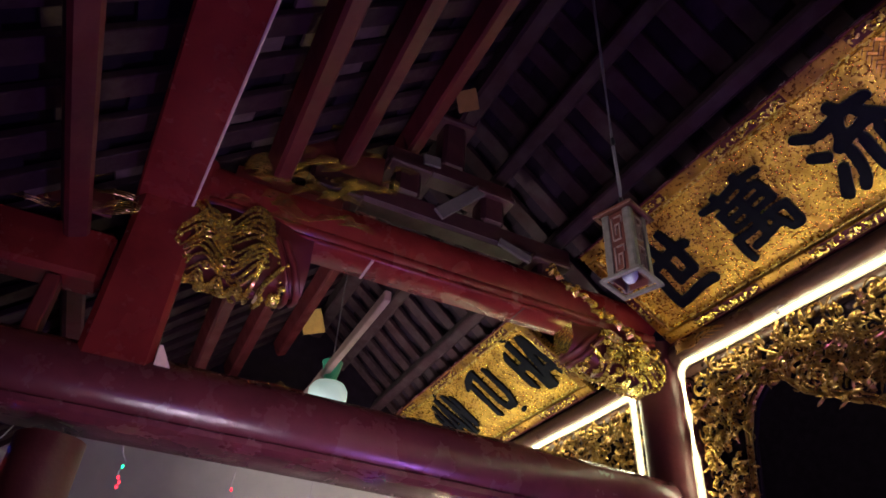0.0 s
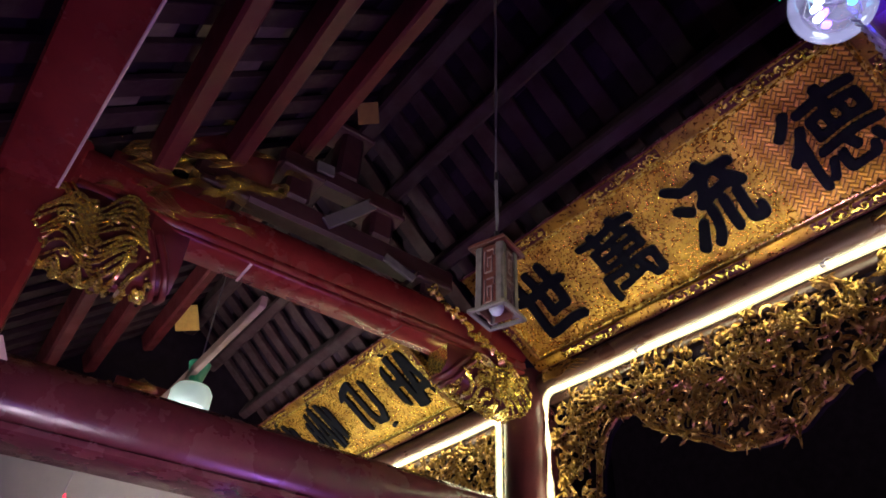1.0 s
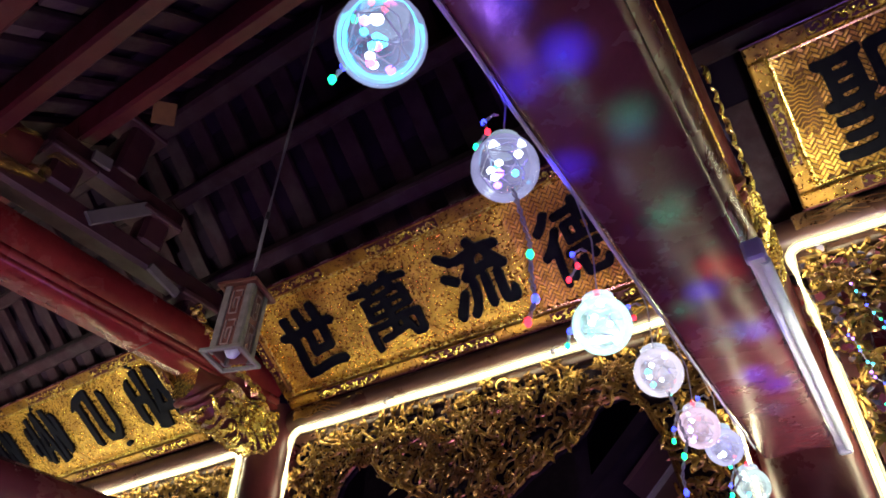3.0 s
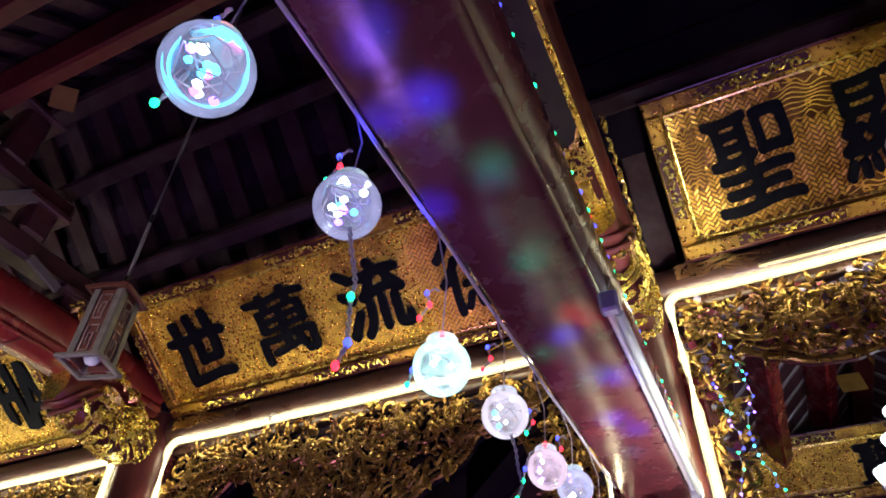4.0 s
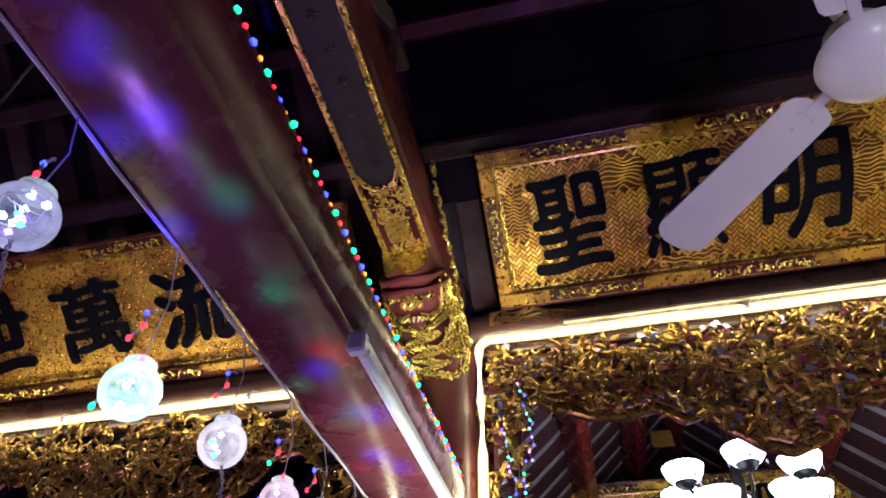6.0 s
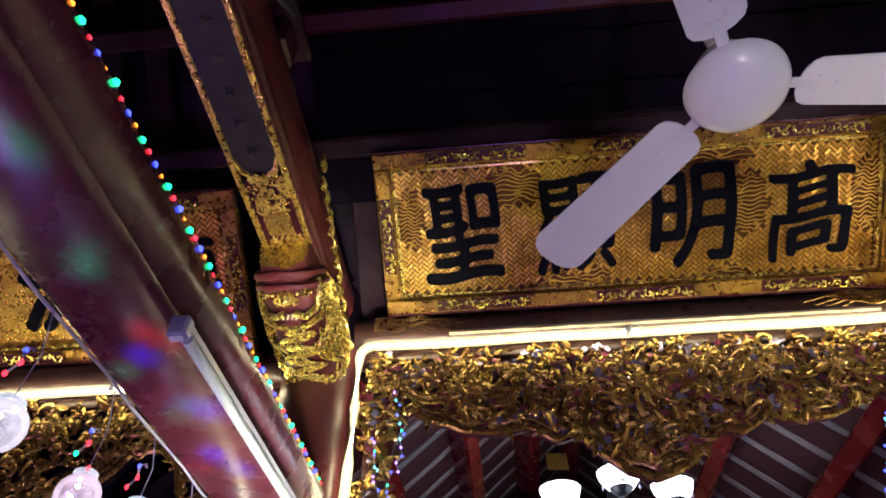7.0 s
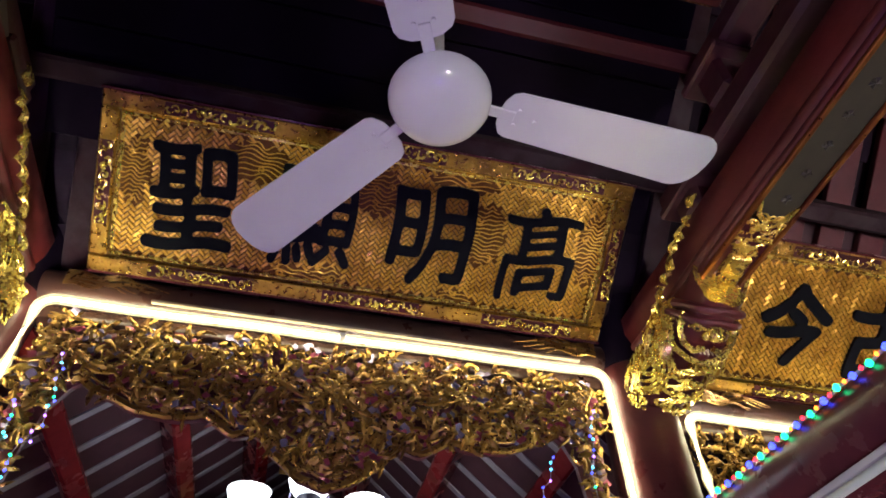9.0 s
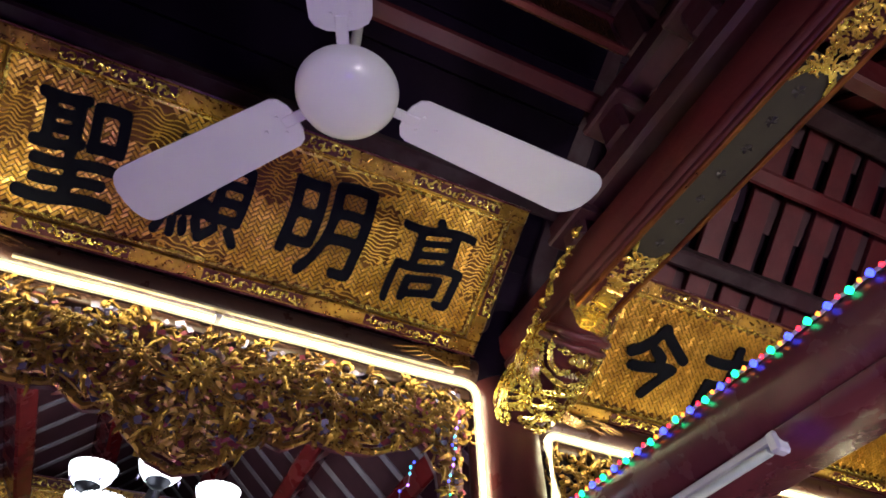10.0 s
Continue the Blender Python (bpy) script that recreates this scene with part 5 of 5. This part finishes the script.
# paper charms under the ridge
for x, y, z, s, r in ((-3.06, 1.64, 4.23, 0.115, 0.8), (-5.9, 1.62, 4.24, 0.21, 0.8), (0.28, 5.62, 3.99, 0.16, 0.1)):
    g = G()
    g.box((x, y, z), (s, s, 0.006), 0, Matrix.Rotation(r, 4, "Z") @ Matrix.Rotation(1.3 if y > 3 else -0.85, 4, "X"))
    # nearest charm takes a browner copy: dim light put into its colour
    tagged(part("paper_charm", g, PAPER_SHADED if x > -4 and y < 3 else PAPER), "square of gold paper hung under the ridge", "paper charm", "paper charms")


# ---- tube lamp fixtures on the tie beams ----
def tube_fixture(x, y0, y1, z, s):
    t = thing("tube_lamp", "unlit fluorescent tube fixture along the tie beam", "lamp", group="tube lamps")
    g = G(); g.box((x, (y0 + y1) / 2, z), (0.034, y1 - y0, 0.026), 0.006)
    part("housing", g, TUBE_WHITE, t)
    g = G(); g.tube([(x + s * 0.012, y0 + 0.03, z - 0.024), (x + s * 0.012, y1 - 0.03, z - 0.024)], 0.011, 10)
    part("tube", g, SHADE_WHITE, t, smooth=True)
    for y in (y0 + 0.012, y1 - 0.012):
        g = G(); g.box((x, y, z - 0.01), (0.04, 0.03, 0.05), 0.006)
        part("end_cap", g, TUBE_WHITE, t)


tube_fixture(-0.718, 1.825, 2.92, 2.418, 1)
tube_fixture(1.60, 1.84, 2.90, 2.388, -1)


# ---- coloured light strings along the tie beams ----
def light_string(x, y0, y1, z, s, seed):
    t = thing("light_string", "string of tiny red, green and blue lights on the beam", "light string", group="light strings")
    rng = random.Random(seed)
    n = int((y1 - y0) / 0.028)
    pts = [(x + rng.uniform(-.003, .003), y0 + (y1 - y0) * i / n, z + rng.uniform(-.004, .004)) for i in range(n + 1)]
    g = G(); g.tube(pts, 0.0045, 5)
    part("wire", g, WIRE, t)
    names = ("blue", "amber", "green", "red")
    for i, p in enumerate(pts):
        g = G()
        r = (0.0095 if s < 0 else 0.0072) if names[i % 4] in ("green", "blue") else 0.0055
        g.lathe((p[0] + s * .004, p[1], p[2]), [(r * .4, -r), (r, -r * .3), (r, r * .3), (r * .4, r)], 6)
        part("diode", g, DOT[names[i % 4]], t)
    return t


light_string(-0.722, 0.9, 2.9, 2.592, 1, 61)
light_string(1.566, 0.9, 2.9, 2.556, -1, 62)


# ---- glowing ball lights on hanging wires ----
def twist(g, pts, radius=0.0016, off=0.0022):
    """Two thin wires twisted round each other along pts."""
    line = []
    for a, b in zip(pts, pts[1:]):
        line += [Vector(a).lerp(Vector(b), k / 5) for k in range(5)]
    line.append(Vector(pts[-1]))
    for ph in (0, math.pi):
        g.tube([(p.x + off * math.cos(1.4 * i + ph), p.y + off * math.sin(1.4 * i + ph), p.z + off * .6 * math.sin(1.4 * i + ph)) for i, p in enumerate(line)], radius, 4)


def ball_light(x, y, z, r, colour, strength, inner, tail, seed):
    t = thing("ball_light", "clear plastic ball light on a hanging wire", "string light", (x, y, z), "ball lights")
    rng = random.Random(seed)
    g = G()
    prof = [(.001, -r)] + [(r * math.cos(a), r * math.sin(a)) for a in [-1.3 + 0.2 * k for k in range(12)]]
    g.lathe((0, 0, 0), prof, 26)
    shell = part("ball", g, glass_ball("clear_ball", colour, strength * 1.5), t, smooth=True)
    shell.visible_shadow = False
    g = G()
    g.lathe((0, 0, 0), [(r * .50, r * .84), (r * .56, r * .92), (r * .55, r * 1.08), (r * .44, r * 1.17), (r * .18, r * 1.22), (.003, r * 1.28)], 20)
    neck = part("neck", g, glass_ball("lit_neck", (0.35 + 0.4 * colour[0], 0.72, 0.9), strength * 1.6), t, "pale frosted neck, lit", smooth=True)
    neck.visible_shadow = False
    for i, key in enumerate(inner):
        a = rng.uniform(0, 6.28)
        c = (r * .42 * math.cos(a), r * .42 * math.sin(a), r * (0.75 - 1.45 * i / max(1, len(inner) - 1)) * .8)
        k = r * rng.uniform(.09, .17)
        g = G(); g.lathe(c, [(.001, -k), (k * .7, -k * .6), (k, 0), (k * .6, k * .7), (.001, k * 1.1)], 10)
        part("inner_lamp", g, BALL_DOT[key], t, smooth=True)
    pts = []
    for i in range(26):
        a, b = i * 0.9, math.sin(i * 0.55)
        pts.append((r * .72 * math.cos(a) * math.cos(b), r * .72 * math.sin(a) * math.cos(b), r * .72 * math.sin(b)))
    g = G(); g.tube(pts, 0.0012, 4)
    part("inner_wire", g, WIRE, t)
    for i, key in enumerate(inner):
        p = pts[(i * 7 + 3) % 26]
        g = G(); g.lathe((p[0] * .7, p[1] * .7, p[2] * .8), [(.001, -.006), (.006, 0), (.001, .006)], 6)
        part("diode", g, BALL_DOT[key], t)
    hook_z = 2.425 - z
    g = G(); g.tube([(0, 0, r * 1.18), (0.004, 0.006, (r + hook_z) * .5), (-.012, -.002, hook_z - .006)], 0.0016, 5)
    part("hanging_wire", g, WIRE, t)
    if tail:
        tp, q = [(r * .2, 0, -r * .9)], Vector((r * .2, 0, -r * .9))
        for i in range(7):
            q = q + Vector((rng.uniform(-.012, .012) - .003, rng.uniform(-.012, .012), -tail / 7))
            tp.append(tuple(q))
        g = G(); twist(g, tp)
        tailob = part("tail_wire", g, WIRE, t, "twisted white wire with tiny lights")
        for i, key in ((4, "green"), (7, "red"), (6, "blue")):
            g = G(); g.lathe(tp[i], [(.001, -.006), (.0034, -.004), (.0048, 0), (.0034, .004), (.001, .006)], 8)
            part("diode", g, DOT[key], tailob)
    else:
        tp = [(0.0, 0, r * 1.3), (-r * .9, .01, r * 1.1), (-r * 1.25, .01, r * .3), (-r * 1.3, 0, -r * .4)]
        g = G(); twist(g, tp)
        tailob = part("tail_wire", g, WIRE, t, "twisted white wire with tiny lights")
        for i, key in ((0, "red"), (2, "blue"), (3, "green")):
            g = G(); g.lathe(tp[i], [(.001, -.006), (.0034, -.004), (.0048, 0), (.0034, .004), (.001, .006)], 8)
            part("diode", g, DOT[key], tailob)
    # a second loose end above the ball with three tiny lights
    h = hook_z * rng.uniform(.45, .6)
    tp = [(-.008, 0, h), (-r * .35, .004, h + .012), (-r * .75, .008, h + .010), (-r * .55, .002, h - .022), (-r * .95, .0, h - .045)]
    g = G(); twist(g, tp)
    loose = part("loose_wire", g, WIRE, t, "twisted white wire with tiny lights")
    for i, key in ((2, "blue"), (3, "red"), (4, rng.choice(("green", "red")))):
        g = G(); g.lathe(tp[i], [(.001, -.006), (.0036, -.004), (.0046, 0), (.0034, .004), (.001, .006)], 8)
        part("diode", g, DOT[key], loose)
    return t


BALL_DOT = {"white": glow("white_diode", (0.75, 0.9, 1.0), 7.0), "violet": glow("violet_diode", (0.30, 0.12, 1.0), 8.0),
            "cyan": glow("cyan_diode", (0.05, 0.6, 1.0), 7.0), "pink": glow("pink_diode", (1.0, 0.12, 0.5), 6.0)}
for args in ((-0.938, 0.96, 2.168, 0.048, (0.50, 0.56, 1.0), 0.55, ("cyan", "pink", "white", "cyan", "white", "violet"), 0),
             (-0.934, 1.213, 2.205, 0.045, (0.55, 0.55, 1.0), 0.55, ("white", "violet", "white", "cyan"), 0.20),
             (-0.936, 1.507, 2.128, 0.045, (0.55, 0.95, 0.95), 1.5, ("white", "white", "cyan", "white"), 0),
             (-0.933, 1.773, 2.174, 0.044, (0.85, 0.78, 0.98), 0.95, ("white", "cyan", "white"), 0.20),
             (-0.943, 2.05, 2.18, 0.043, (0.95, 0.70, 0.95), 0.9, ("white", "violet", "white"), 0),
             (-0.940, 2.26, 2.215, 0.043, (0.6, 0.6, 1.0), 0.9, ("violet", "white"), 0.14),
             (-0.938, 2.50, 2.20, 0.043, (0.7, 0.9, 0.9), 0.9, ("white", "cyan"), 0)):
    ball_light(*args, seed=int(args[1] * 100))
g = G()
g.tube([(-0.952, 0.6 + 0.14 * i, 2.424 + 0.004 * math.sin(i * 2.1)) for i in range(17)], 0.004, 5)
tagged(part("edge_wire", g, WIRE), "pale wire stapled along the beam's lower edge", "wire")


def hanging_lights(x, y, z, ln, seed):
    t = thing("hanging_lights", "short hanging wire with tiny coloured lights", "string light", (x, y, z), "hanging lights")
    rng = random.Random(seed)
    pts = [(0, 0, 0)]
    for i in range(8):
        p = pts[-1]
        pts.append((p[0] + rng.uniform(-.012, .012), p[1] + rng.uniform(-.012, .012), p[2] - ln / 8))
    g = G(); g.tube(pts, 0.0022, 5)
    part("wire", g, WIRE, t)
    for i in (4, 6, 7, 8):
        g = G(); g.lathe(pts[i], [(.001, -.007), (.0055, 0), (.001, .007)], 6)
        part("diode", g, DOT[rng.choice(("red", "green", "red", "blue"))], t)


for k, (y, ln) in enumerate(((0.20, 0.16), (0.55, 0.13), (0.95, 0.17), (1.25, 0.15), (1.55, 0.12), (1.85, 0.12))):
    hanging_lights(-3.47, y, 2.235, ln, 70 + k)


def garland(pts, seed):
    """Clusters of tiny cold-coloured lights draped over the carving."""
    t = thing("fairy_lights", "draped string of tiny blue, violet and green lights", "light string", group="fairy lights")
    rng = random.Random(seed)
    line = []
    for a, b in zip(pts, pts[1:]):
        for k in range(8):
            p = Vector(a).lerp(Vector(b), k / 8)
            line.append((p.x + rng.uniform(-.012, .012), p.y + rng.uniform(-.01, .01), p.z + rng.uniform(-.012, .012)))
    g = G(); g.tube(line, 0.0016, 4)
    part("wire", g, WIRE, t)
    for p in line:
        g = G(); g.lathe(p, [(.001, -.005), (.005, 0), (.001, .005)], 6)
        part("diode", g, rng.choice((DOT["blue"], DOT["blue"], BALL_DOT["violet"], DOT["green"], BALL_DOT["cyan"])), t)


garland([(-0.50, 3.0, 2.98), (-0.47, 2.99, 2.75), (-0.52, 2.99, 2.55), (-0.44, 3.0, 2.3)], 91)
garland([(-0.58, 3.0, 2.8), (-0.55, 2.99, 2.6), (-0.6, 3.0, 2.3)], 92)
garland([(1.38, 3.0, 3.02), (1.34, 2.99, 2.75), (1.36, 3.0, 2.3)], 93)
garland([(1.20, 3.02, 2.82), (1.12, 3.04, 2.6), (1.0, 3.1, 2.35)], 94)


# ---- sanctuary behind the central bay ----
def chandelier(x, y, z):
    t = thing("chandelier", "chandelier with white glowing glass bowls", "chandelier", (x, y, z))
    g = G(); g.lathe((0, 0, 0), [(.01, -.22), (.03, -.2), (.05, -.15), (.02, -.1), (.03, 0), (.015, .1), (.012, 1.0)], 16)
    part("stem", g, DARK_METAL, t, smooth=True)
    for tier, (n, rad, dz, off) in enumerate(((6, 0.29, 0.0, 0.5236), (6, 0.36, -0.20, 0.05))):
        for k in range(n):
            a = 2 * math.pi * k / n + off
            ex, ey = rad * math.cos(a), rad * math.sin(a)
            g = G()
            g.tube([(0, 0, dz - .1), (ex * .4, ey * .4, dz - .17), (ex * .85, ey * .85, dz - .14), (ex, ey, dz - .05)], .008, 6)
            arm = part("arm", g, DARK_METAL, t, smooth=True)
            g = G()
            g.lathe((ex, ey, dz), [(.024, -.064), (.056, -.054), (.082, -.022), (.095, .018), (.090, .020), (.050, -.02)], 20)
            bowl = part("bowl", g, LED_COLD, arm, "white glass bowl, lit", smooth=True)
            g = G()
            g.lathe((ex, ey, dz), [(.012, -.086), (.03, -.080), (.045, -.064), (.052, -.056)], 14)
            part("cup", g, DARK_METAL, bowl, "dark metal cup under the bowl", smooth=True)
            g = G()
            for q in range(22):
                b = 2 * math.pi * q / 22
                g.lathe((ex + .094 * math.cos(b), ey + .094 * math.sin(b), dz + .018), [(.001, -.006), (.006, 0), (.001, .006)], 5)
            part("beaded_rim", g, DARK_METAL, bowl, "dark beaded rim")
            for q in range(4):
                b = a + q * 1.57
                g = G(); g.hull([(ex + .08 * math.cos(b) + dx, ey + .08 * math.sin(b) + dy, dz - .05 + dzz) for dx, dy, dzz in ((.006, 0, 0), (-.006, 0, 0), (0, .006, 0), (0, -.006, 0), (0, 0, .012), (0, 0, -.022))])
                part("crystal_drop", g, SHARD_WHITE, bowl)
    return t


chandelier(0.38, 3.965, 2.94)
inscribed_board(-0.6, 1.5, (5.52, 3.18), (5.32, 3.55), row("寶殿", (0.2, 0.75), 0.45, 0.24, 0.26), "dim gold board with black characters deep in the sanctuary", 25)
g = G(); g.box((0.4, 5.6, 3.08), (4.6, 0.12, 0.16), 0.02)
tagged(part("wall_beam", g, RED_DARK), "dark red beam deep in the sanctuary", "beam")
